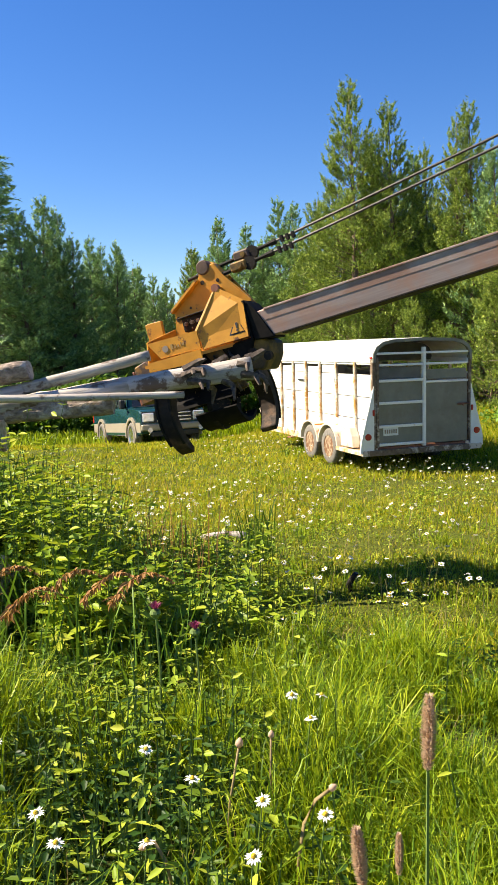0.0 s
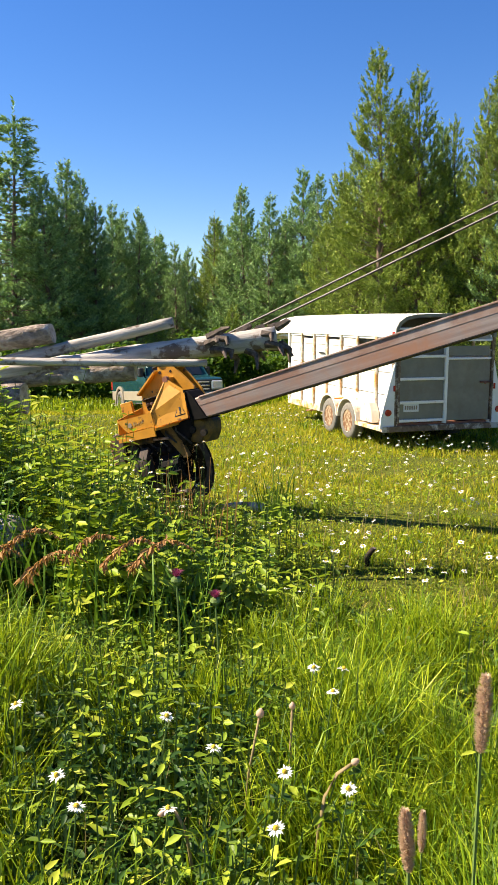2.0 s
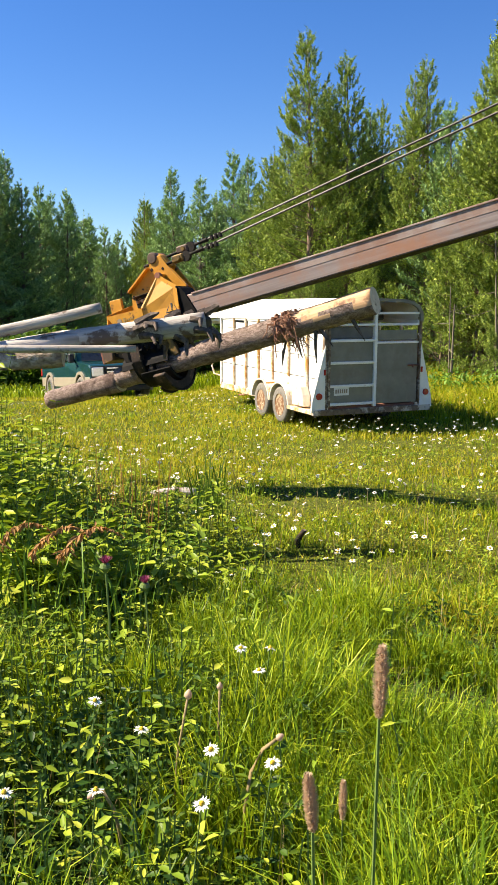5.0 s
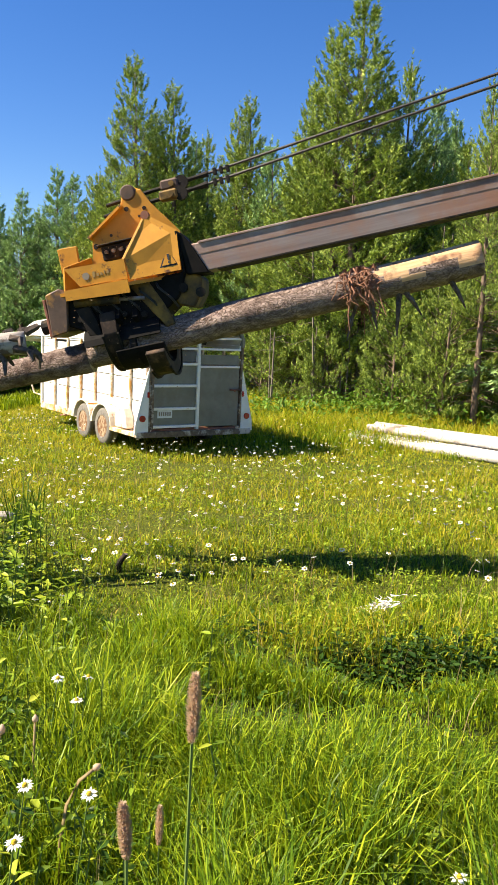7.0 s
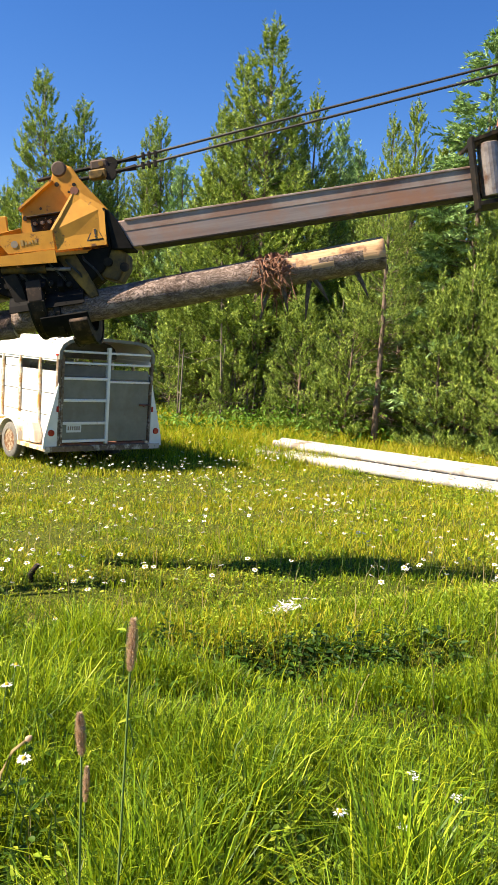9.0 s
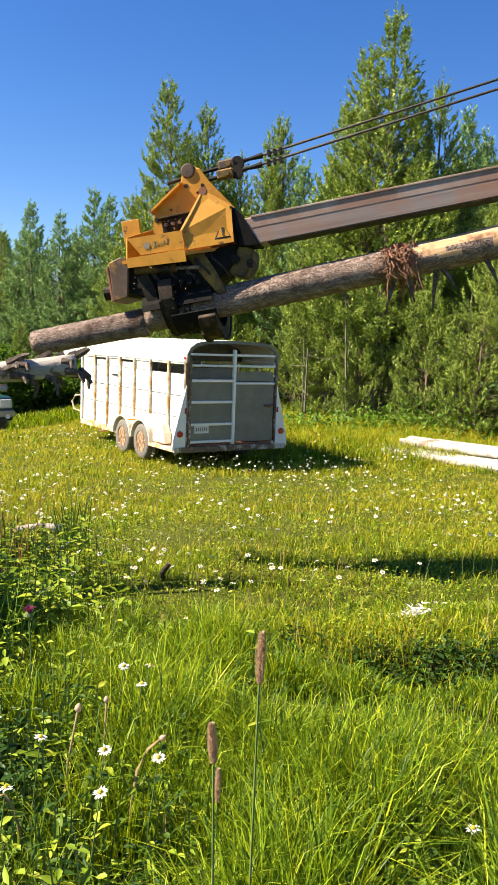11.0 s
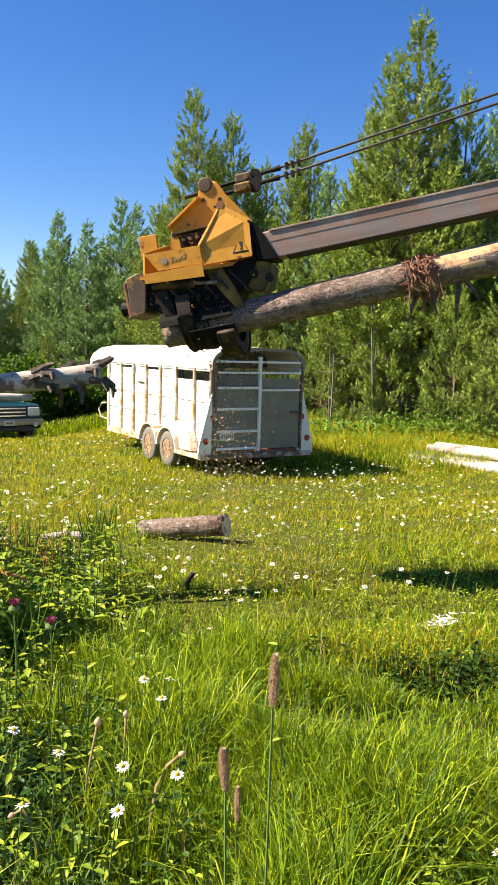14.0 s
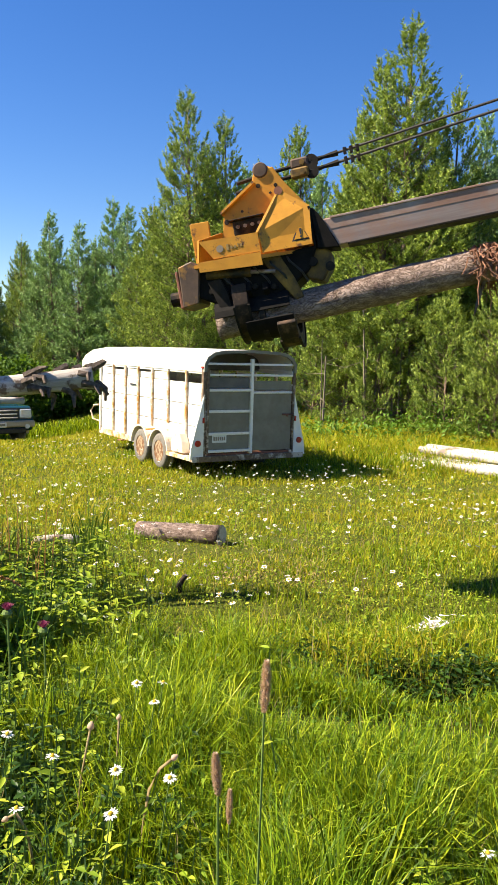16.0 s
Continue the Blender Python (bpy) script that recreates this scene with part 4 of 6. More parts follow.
# the top piece that the saw takes off; its own origin lies in its middle
PIECE_X = -1.925
PIECE = new("sawn_off_top", log_mesh("sawn_off_top", -2.65 - PIECE_X, -1.205 - PIECE_X, .145, .162, [M_LOGBARK, M_FRESH, M_ENDGRAIN], None, 9, z0=-.044, z1=0.0))
tagged(PIECE, "short sawn-off log piece with rough brown bark", "log")


def build_carriage():
    """The machine's end that carries the boom: roller bracket, rust-red cheek plates, a beam back to the mast."""
    c = thing("boom_carriage", "rust-red steel boom carriage with a polished guide roller", "machine")
    for y0, y1 in ((-.24, -.20), (.20, .24)):
        bm = bmesh.new()
        prism(bm, [(.42, .30), (.50, .62), (.75, .95), (1.15, 1.10), (2.4, 1.10), (2.4, -.75), (.95, -.75), (.62, -.62), (.46, -.30)], y0, y1, "y", bev=.01)
        part("cheek_plate", bm, M_RUSTPL, c, "rust-red cheek plate")
    bm = bmesh.new()
    prism(bm, [(.0, .11), (.0, .145), (.55, .27), (.58, .23)], -.34, .24, "y")
    part("bracket_top", bm, M_BLACKSTEEL, c)
    bm = bmesh.new()
    prism(bm, [(.0, -.54), (.0, -.50), (.60, -.47), (.62, -.52)], -.34, .24, "y")
    part("bracket_foot", bm, M_BLACKSTEEL, c)
    part("bracket_face", box_bm(-.02, .015, -.34, -.175, -.58, .17), M_BLACKSTEEL, c)
    part("bracket_back", box_bm(.30, .46, -.20, -.165, -.52, .26), M_BLACKSTEEL, c)
    part("guide_roller", lathe(bmesh.new(), [(-.46, .10), (-.45, .115), (.08, .115), (.09, .10)], 20, "z", (.17, -.26, 0)), M_BRIGHT, c, "worn polished guide roller")
    for x, z in ((.60, .38), (.68, -.55), (1.3, .55), (1.3, -.4)):
        part("plate_bolt", lathe(bmesh.new(), [(-.30, .045), (-.285, .06), (-.24, .06)], 12, "y", (x, 0, z)), M_RUSTPL, c)
    part("cheek_rib", box_bm(.85, 2.4, -.34, -.24, .20, .24), M_SHEET, c)
    part("cheek_rib", box_bm(.85, 2.4, -.34, -.24, -.32, -.28), M_SHEET, c)
    part("sheave_box", box_bm(.78, 1.15, -.2, .2, 1.02, 1.45, bev=.02), M_RUSTPL, c)
    part("main_beam", box_bm(1.1, 9.2, -.32, .32, -1.25, -.62, bev=.02), M_RUSTPL, c)
    return c


CARRIAGE = to_size(build_carriage())
for ob in (HEAD, LOG, PIECE):
    to_size(ob)
mast = thing("machine_mast", "rust-red steel mast of the delimbing machine", "machine", pose(PIVOT.x, PIVOT.y, 0))
part("column", box_bm(-.35, .35, -.35, .35, gh(9.66, 2.445) - .1, 4.3, bev=.04), M_RUSTPL, mast)
part("base", box_bm(-.9, .9, -.9, .9, gh(9.66, 2.445) - .05, gh(9.66, 2.445) + .5, bev=.05), M_RUSTPL, mast)


# ---- pile of grey logs beside the bank ----
NEAR = Vector((-.36, .09, 2.26))      # the pile is drawn farther off, and set towards this point


def pile_log(name, p, q, r0, r1, material, seed, label, butt=0.0, rough=.10):
    """A weathered log from p (thick or root end) to q, with a torn root end where butt is given."""
    p, q = Vector(p), Vector(q)
    if name == "pile_log":
        p, q, r0, r1 = NEAR + (p - NEAR) * .76, NEAR + (q - NEAR) * .76, r0 * .76, r1 * .76
    ln = (q - p).length
    rng = random.Random(seed)
    me = log_mesh(name, 0, ln, r0, r1, [material, material, M_ROOT if ln < .6 else M_GREYWOOD], None, seed, rough, 0, 0, n=14, step=.10, bow=rng.uniform(-.05, .05))
    d = (q - p).normalized()
    ob = new(name, me)
    y = Vector((0, 0, 1)).cross(d).normalized()
    z = d.cross(y)
    ob.matrix_basis = Matrix(((d.x, y.x, z.x, p.x), (d.y, y.y, z.y, p.y), (d.z, y.z, z.z, p.z), (0, 0, 0, 1)))
    tagged(ob, label, "log", "logs in the pile")
    if butt:
        bm = bmesh.new()
        for k in range(20):
            a = rng.uniform(0, 6.28)
            s = Vector((ln - rng.uniform(-.02, .55), math.cos(a) * r1 * .8, math.sin(a) * r1 * .8))
            e = s + Vector((rng.uniform(.0, .25), math.cos(a) * .12, math.sin(a) * .08 - rng.uniform(0, butt * .2)))
            tube(bm, [s, (s + e) / 2 + Vector((.04, .02, .02)), e], [.036, .026, .01], 5)
        tagged(part("torn_root", bm, M_ROOT, ob, "dark torn root end"), kind="stuff")
    return ob


GREYLAB = "bleached grey log with peeling bark lying on the pile"
pile_log("pile_log", (-6.4, 8.9, 1.20), (-.02, 8.34, 2.07), .10, .115, M_GREYWOOD, 11, GREYLAB, .5, .2)
pile_log("pile_log", (-6.2, 8.6, 1.02), (-1.07, 8.39, 2.215), .09, .055, M_GREYWOOD, 12, GREYLAB, 0, .14)
pile_log("pile_log", (-5.6, 8.1, 1.93), (-.72, 8.15, 1.815), .05, .035, M_GREYWOOD, 13, "thin bleached grey pole lying across the pile")
pile_log("pile_log", (-6.5, 8.5, 1.55), (-1.45, 8.30, 1.73), .12, .10, M_OLDBARK, 14, "dark log with shaggy hanging bark on the pile", 0, .16)
pile_log("pile_log", (-6.2, 8.7, 1.35), (-2.30, 8.40, 2.10), .13, .10, M_OLDBARK, 15, "dark broken log end jutting out of the pile", 0, .22)
pile_log("pile_log", (-6.4, 8.0, 1.30), (-1.30, 8.42, 1.90), .10, .08, M_GREYWOOD, 16, GREYLAB)
pile_log("pile_log", (-6.4, 8.55, 1.30), (-2.55, 8.20, 1.45), .18, .16, M_OLDBARK, 17, "dark log with shaggy bark low in the pile")
pile_log("pile_log", (-7.0, 8.1, .90), (-2.9, 8.0, 1.08), .19, .17, M_OLDBARK, 18, "dark log with shaggy bark low in the pile")
pile_log("pile_log", (-7.0, 8.6, .72), (-3.0, 8.55, .78), .2, .19, M_OLDBARK, 19, "dark log at the foot of the pile")
pile_log("pile_log", (-7.0, 8.15, .52), (-3.1, 8.05, .58), .2, .19, M_OLDBARK, 20, "dark log at the foot of the pile")
pile_log("pile_log", (-7.0, 8.95, .50), (-3.1, 9.0, .50), .2, .19, M_OLDBARK, 21, "dark log at the foot of the pile")
for k, (y, z) in enumerate(((8.05, .30), (8.45, .34), (8.85, .30), (8.2, -.02), (8.6, -.06), (9.0, -.02))):
    pile_log("pile_log", (-7.2, y, z - .12), (-3.6, y + .05, z), .2, .19, M_OLDBARK, 60 + k, "dark log at the foot of the pile")
# rotten log end on the bank
pile_log("rotten_log", (-4.6, 5.4, 1.02), (-1.62, 4.62, 1.00), .15, .12, M_GREYWOOD, 22, "rotten splintered grey log lying in the weeds", 0, .3)
pile_log("rotten_log", (-4.4, 5.0, .92), (-1.75, 4.45, .84), .10, .09, M_GREYWOOD, 23, "rotten splintered grey log lying in the weeds", 0, .3)
pile_log("dead_branch", (-.62, 8.75, gh(-.6, 8.75) + .03), (-.12, 8.6, gh(-.1, 8.6) + .05), .04, .05, M_GREYWOOD, 24, "bleached grey stick lying in the grass", .0, .15)
pile_log("grey_stump", (.55, 4.52, gh(.55, 4.52) - .03), (.51, 4.58, .50), .036, .030, M_OLDBARK, 25, "small grey broken stump standing in the grass", .0, .25)
pile_log("charred_stump", (.62, 6.3, gh(.62, 6.3) - .05), (.68, 6.27, gh(.7, 6.3) + .15), .04, .02, M_BLACKSTEEL, 26, "small charred stump in the grass", .0, .3)
# white poles by the trees
rng = random.Random(77)
for k in range(11):
    low = k < 7
    x0, y0 = (7.0 + .20 * k + rng.uniform(-.1, .1), 15.8 + .12 * k + rng.uniform(-.15, .15)) if low else (7.45 + .24 * (k - 7) + rng.uniform(-.15, .25), 16.05 + .14 * (k - 7))
    a = radians(-60 + rng.uniform(-1.3, 1.3))
    ln = 9.0 + rng.uniform(0, 1.5)
    z = gh(x0, y0) + (.09 if low else .25)
    pile_log("white_pole", (x0, y0, z), (x0 + math.cos(a) * ln, y0 + math.sin(a) * ln, z + rng.uniform(-.02, .03)), .09, .075, M_BIRCH, 40 + k, "long weathered white pole stacked on the grass", 0, .06)


# ---- trees ----
def pine_meshes(seed, h, spread, low, dense, style="pine", nn=26, size=1.0):
    """Trunk and crown of one conifer of height h: whorls of rising limbs, each limb set with brush-like shoots that turn up."""
    rng = random.Random(seed)
    bm = bmesh.new()
    path, rad = [], []
    bx_, by_ = rng.uniform(-.02, .02), rng.uniform(-.02, .02)
    for i in range(9):
        s = i / 8
        path.append((bx_ * h * s * s + .04 * math.sin(3 * s + seed), by_ * h * s * s, -0.2 + (h + .1) * s))
        rad.append(max(.012, .0115 * h * (1 - s) ** .9))
    tube(bm, path, rad, 7)
    pts, dirs, siz = [], [], []
    pine = style == "pine"
    # dead bare limbs under the crown
    for k in range(int(26 * low * 10)):
        z, a, ln = h * low * rng.uniform(.25, 1.25), rng.uniform(0, 6.28), rng.uniform(.3, 1.1)
        tube(bm, [(0, 0, z), (math.cos(a) * ln, math.sin(a) * ln, z - rng.uniform(-.1, .25))], [.011, .003], 3, caps=False)
    z = low * h
    while z < h * .97:
        f = (z - low * h) / (h * (1 - low))
        env = spread * 1.08 * (1 - f) ** 1.12 * min(1.0, .6 + 2.4 * f)
        n = rng.choice((7, 8, 9)) if f < .8 else 5
        a0 = rng.uniform(0, 6.28)
        for k in range(n):
            if rng.random() < .10:
                continue
            a = a0 + 6.283 * k / n + rng.uniform(-.35, .35)
            ln = env * rng.uniform(.60, 1.12) * (1.18 if rng.random() < .12 else 1) + .10
            rise = (rng.uniform(.22, .5) + 1.0 * f) if pine else (rng.uniform(-.35, -.1) + .8 * f)
            zz = z + rng.uniform(-.12, .12)
            s = zz / h
            o = np.array((bx_ * h * s * s, by_ * h * s * s, zz))
            d = np.array((math.cos(a), math.sin(a), 0))
            side = np.array((-d[1], d[0], 0))

            def at(u):
                return o + d * ln * u + np.array((0, 0, ln * (rise * u * (.45 + .55 * u))))
            if ln > .4:
                tube(bm, [at(0), at(.5), at(.95)], [max(.008, .014 * ln), .01, .004], 3, caps=False)
            m = max(4, int(ln / .050 * dense))
            for j in range(m):
                u = .30 + .72 * math.sqrt((j + rng.random()) / m)
                w = rng.uniform(-1, 1)
                off = side * w * ln * .34 * (1.1 - u * .75) + np.array((0, 0, rng.uniform(-.02, .05)))
                pts.append(at(u) + off)
                up = (rng.uniform(.8, 1.6) + .8 * f) if pine else rng.uniform(-.25, .35)
                g = d * (rng.uniform(.1, .6) if pine else rng.uniform(.3, .9)) + side * w * .45 + np.array((0, 0, up))
                dirs.append(g / np.linalg.norm(g))
                siz.append(rng.uniform(.13, .23) * (1.4 if u > .93 else 1))
        z += rng.uniform(.32, .50) * (1.0 if pine else .7) * (1 - .35 * f)
    # candles at the tip
    for j in range(7):
        a = j * 2.4
        pts.append(np.array((bx_ * h + .07 * math.cos(a) * (j > 0), by_ * h + .07 * math.sin(a) * (j > 0), h - (.10 if j == 0 else .42 + .06 * j))))
        g = np.array((.35 * math.cos(a) * (j > 0), .35 * math.sin(a) * (j > 0), 1.0))
        dirs.append(g / np.linalg.norm(g))
        siz.append(.42 if j == 0 else .28)
    for j in range(14):
        pts.append(np.array((bx_ * h, by_ * h, h - 1.5 + j * .09)))
        dirs.append(np.array((0, 0, 1.0)))
        siz.append(.16)
    P_, D_, S_ = np.array(pts), np.array(dirs), np.array(siz)
    rs = np.random.RandomState(seed)
    n = len(P_)
    R = rs.normal(0, 1, (n, nn, 3))
    R -= (R * D_[:, None, :]).sum(2, keepdims=True) * D_[:, None, :]
    R /= np.linalg.norm(R, axis=2, keepdims=True)
    G = D_[:, None, :] * rs.uniform(.7, 1.8, (n, nn, 1)) + R
    G /= np.linalg.norm(G, axis=2, keepdims=True)
    W = np.cross(G, rs.normal(0, 1, (n, nn, 3)))
    W /= np.linalg.norm(W, axis=2, keepdims=True)
    L = rs.uniform(.055, .095, (n, nn, 1)) * size
    base = P_[:, None, :] + D_[:, None, :] * (S_[:, None, None] * rs.uniform(0, 1.1, (n, nn, 1)))
    hw = .0115 * size
    quad = np.stack([base - W * hw, base + W * hw, base + G * L], 2).reshape(-1, 3)
    T = np.arange(n * nn * 3).reshape(-1, 3)
    return from_bm("trunk", bm, M_BARK, True), quad, T


TREE_KINDS = []
for s, (h, spread, low, dense, style, needle, nn, size) in enumerate(((11.0, 1.75, .12, 1.0, "pine", M_NEEDLE, 18, 1.15), (10.0, 1.55, .16, 1.0, "pine", M_NEEDLE, 18, 1.15), (9.5, 1.40, .10, .85, "pine", M_NEEDLE_B, 14, 1.5),
                                                                      (9.0, 1.65, .05, .85, "pine", M_NEEDLE_B, 14, 1.5), (10.5, 1.30, .32, .95, "pine", M_NEEDLE, 18, 1.1), (8.0, 1.5, .03, .9, "spruce", M_NEEDLE_B, 22, 1.3), (4.0, 1.0, .05, 1.0, "pine", M_NEEDLE, 20, 1.0),
                                                                      (9.5, 1.5, .12, .6, "pine", M_NEEDLE_B, 11, 2.3), (10.0, 1.45, .26, .6, "pine", M_NEEDLE, 11, 2.3))):
    trunk, q, T = pine_meshes(100 + s, h, spread, low, dense, style, nn, size)
    TREE_KINDS.append((h, trunk, tri_mesh("crown", q, T, needle)))


def plant_tree(kind, x, y, h, turn, label, width=1.0):
    h0, trunk, crown = TREE_KINDS[kind]
    k = h / h0
    t = tagged(new("pine_tree" if kind != 5 else "spruce_tree"), label, "tree", "trees round the yard")
    t.matrix_basis = pose(x, y, gh(x, y) - .05, 0, 0, turn)
    for nm, me in (("trunk", trunk), ("crown", crown)):
        o = new(nm, me)
        o.parent = t
        o.scale = (k * width, k * width, k)
    return t


SUNLIT, SHADY, SAPLING = "tall sunlit pine with upturned shoots at the wood's edge", "dark blue-green pine in the wood behind the yard", "young bright green pine in front of the wood"
rng = random.Random(21)
# azimuth, elevation of the tip, distance, kind
for az, el, d, kind, wd in ((-15.6, 13.2, 37, 5, 1.2), (-13.4, 9.2, 36, 3, 1.3), (-12.3, 9.9, 38, 2, 1.4), (-11.3, 9.2, 39, 2, 1.2), (-10.2, 7.6, 38, 3, 1.2), (-9.0, 7.4, 42, 2, 1.1), (-8.2, 6.9, 43, 2, 1.0), (-7.3, 7.1, 42, 2, 1.1),
                        (-5.8, 5.7, 47, 5, 1.2), (-4.6, 4.9, 44, 2, 1.2), (-3.6, 4.6, 46, 2, 1.2), (-2.0, 7.0, 42, 1, 1.1), (-1.0, 6.1, 41, 2, 1.2), (.2, 8.6, 40, 2, 1.2), (1.9, 8.1, 38, 2, 1.2), (3.0, 7.2, 39, 3, 1.2), (4.3, 9.7, 38, 2, 1.2), (5.5, 9.4, 37, 2, 1.2),
                        (6.9, 9.9, 34, 1, 1.2), (8.0, 11.0, 33, 0, 1.2), (9.5, 17.0, 30, 0, 1.4), (10.9, 14.3, 31, 1, 1.1), (12.1, 15.5, 30, 0, 1.35), (13.3, 12.3, 32, 2, 1.2), (14.5, 12.8, 31, 4, 1.1), (16.4, 14.6, 29, 4, 1.1), (17.4, 15.1, 29, 0, 1.25), (19.0, 12.5, 28, 3, 1.2),
                        (21.4, 16.2, 26, 0, 1.1), (23.2, 19.4, 25.5, 0, 1.4), (24.6, 21.2, 25, 0, 1.5), (26.2, 16.5, 26, 1, 1.2), (28.0, 17.8, 26, 1, 1.1), (29.5, 15.5, 27, 2, 1.1), (30.8, 14.1, 28, 2, 1.1), (32.2, 13.2, 25, 1, 1.2), (33.7, 16.6, 20.9, 4, .95),
                        (35.0, 17.0, 23, 0, 1.1), (36.3, 14.8, 24, 4, 1.1), (37.6, 16.3, 24, 1, 1.1), (39.4, 21.5, 23, 5, 1.3), (41.5, 18.0, 22, 0, 1.1), (43.5, 17, 22, 1, 1.1), (46, 18, 21, 0, 1.1), (49, 17, 20, 1, 1.1)):
    a = radians(az)
    x, y = -.27 + d * math.sin(a), .2 + d * math.cos(a)
    plant_tree(kind, x, y, 2.2 + d * math.tan(radians(el + .25)) - gh(x, y), rng.uniform(0, 360), SHADY if kind in (2, 3, 5) else SUNLIT, wd * (1.2 if az < 8 else 1.05))
# the wood behind the front row
for k in range(52):
    az = -19 + 68 * (k + rng.random()) / 52
    d = (46 if az < 5 else 36 if az < 18 else 30) + rng.uniform(0, 9)
    el = (6.0 if az < -6 else 3.6 if az < -3 else 6.2 if az < 6 else 9.5 if az < 20 else 12.5) + rng.uniform(-1.6, 1.0)
    a = radians(az)
    x, y = d * math.sin(a), d * math.cos(a)
    plant_tree(rng.choice((7, 7, 8)), x, y, 2.2 + d * math.tan(radians(el)) - gh(x, y), rng.uniform(0, 360), SHADY, rng.uniform(1.0, 1.3))
# young pines along the edge
for az, d, h in ((27.2, 22.5, 4.2), (29.6, 21.8, 2.6), (25.4, 23, 1.5), (30.6, 21.5, 4.6), (31.8, 23.5, 3.6), (35.6, 22.2, 3.2), (37.0, 20.5, 4.4), (39.0, 20.6, 5.0), (40.8, 20, 4.0), (22.6, 24, 3.8), (20.3, 25.5, 4.4), (18.0, 26, 4.0), (21.6, 23.8, 1.8), (43, 19, 4.5), (12.8, 27, 3.6), (9.0, 28, 3.8), (-1.2, 36, 3.4), (-6.4, 37, 3.2)):
    a = radians(az)
    plant_tree(6, d * math.sin(a), d * math.cos(a), h, rng.uniform(0, 360), SAPLING, 1.15)


def bare_poles():
    """Thin dead stems and dead lower limbs in the wood: too many to count."""
    rng = random.Random(8)
    bm = bmesh.new()
    for k in range(260):
        az = rng.uniform(-17, 47)
        d = (41 if az < 5 else 31 if az < 18 else 23.5) + rng.uniform(0, 6)
        a = radians(az)
        x, y = d * math.sin(a), d * math.cos(a)
        z = gh(x, y)
        h = rng.uniform(1.5, 6)
        lx, ly = rng.gauss(0, .12) * h * .3, rng.gauss(0, .12) * h * .3
        r = rng.uniform(.012, .05)
        tube(bm, [(x, y, z - .1), (x + lx, y + ly, z + h)], [r, r * .4], 5, caps=False)
        for j in range(5):
            s = rng.uniform(.1, .9)
            b = rng.uniform(0, 6.28)
            p = Vector((x + lx * s, y + ly * s, z + h * s))
            q = p + Vector((math.cos(b), math.sin(b), rng.uniform(-.5, .3))) * rng.uniform(.3, 1.1)
            tube(bm, [p, q], [.010, .003], 3, caps=False)
    return tagged(new("dead_stems", from_bm("dead_stems", bm, M_DEAD)), "thin grey dead stems and twigs inside the wood", "undergrowth", kind="stuff")


bare_poles()


# ---- grass and herbs ----
RS = np.random.RandomState(4)


def field(x, y, s, seed):
    """Smooth random field between 0 and 1."""
    r = np.random.RandomState(seed)
    v = np.zeros_like(x)
    for k in range(7):
        a, f, p = r.uniform(0, 6.28), s * r.uniform(.5, 2.2), r.uniform(0, 6.28)
        v = v + np.sin((x * math.cos(a) + y * math.sin(a)) * f + p)
    return np.clip(.5 + v / 6.0, 0, 1)


def blades(name, x, y, h, w, lean, material, label, z0=None, curl=1.0, rs=RS, simple=False):
    """One object of many bent, tapering blades."""
    n = len(x)
    z = gz(x, y) - .02 if z0 is None else z0
    a = rs.uniform(0, 2 * np.pi, n)
    f = rs.uniform(0, 2 * np.pi, n)
    base = np.stack([x, y, z], 1)
    dr = np.stack([np.cos(a), np.sin(a), np.zeros(n)], 1)
    sd = np.stack([np.cos(f), np.sin(f), np.zeros(n)], 1)
    up = np.array([0, 0, 1.0])
    m1 = base + dr * (h * lean * .25)[:, None] + up * (h * .55)[:, None]
    m2 = base + dr * (h * lean * .62 * curl)[:, None] + up * (h * .88)[:, None]
    tip = base + dr * (h * lean * 1.15 * curl)[:, None] + up * (h * (1.02 - .25 * lean))[:, None]
    hw = (w / 2)[:, None]
    if simple:
        V = np.stack([base - sd * hw, base + sd * hw, m1 + dr * (h * lean * .1)[:, None] - sd * hw * .8, m1 + dr * (h * lean * .1)[:, None] + sd * hw * .8, tip], 1).reshape(-1, 3)
        i = np.arange(n)[:, None] * 5
        T = np.concatenate([i + np.array([p]) for p in ((0, 1, 3), (0, 3, 2), (2, 3, 4))])
        return tagged(new(name, tri_mesh(name, V, T, material)), label, "grass", kind="stuff")
    V = np.stack([base - sd * hw * .8, base + sd * hw * .8, m1 - sd * hw, m1 + sd * hw, m2 - sd * hw * .6, m2 + sd * hw * .6, tip], 1).reshape(-1, 3)
    i = np.arange(n)[:, None] * 7
    T = np.concatenate([i + np.array([[p]]).reshape(1, 3) for p in ((0, 1, 3), (0, 3, 2), (2, 3, 5), (2, 5, 4), (4, 5, 6))])
    return tagged(new(name, tri_mesh(name, V, T, material)), label, "grass", kind="stuff")


def scatter(n, r0, r1, a0, a1, power, rs=RS):
    """Places round the camera's stand, denser where near."""
    u = rs.uniform(0, 1, n)
    r = (r0 ** power + u * (r1 ** power - r0 ** power)) ** (1 / power)
    a = np.radians(rs.uniform(a0, a1, n))
    return -.2 + r * np.sin(a), r * np.cos(a)


def bank_herbs(x, y):
    """How weedy the ground is: the bank on one side is all herbs."""
    return np.clip(1.25 * np.exp(-((x + 1.9) / 1.25) ** 2 - ((y - 5.0) / 2.3) ** 2) + 1.05 * np.exp(-((x + .66) / .62) ** 2 - ((y - 1.8) / 1.1) ** 2), 0, 1)


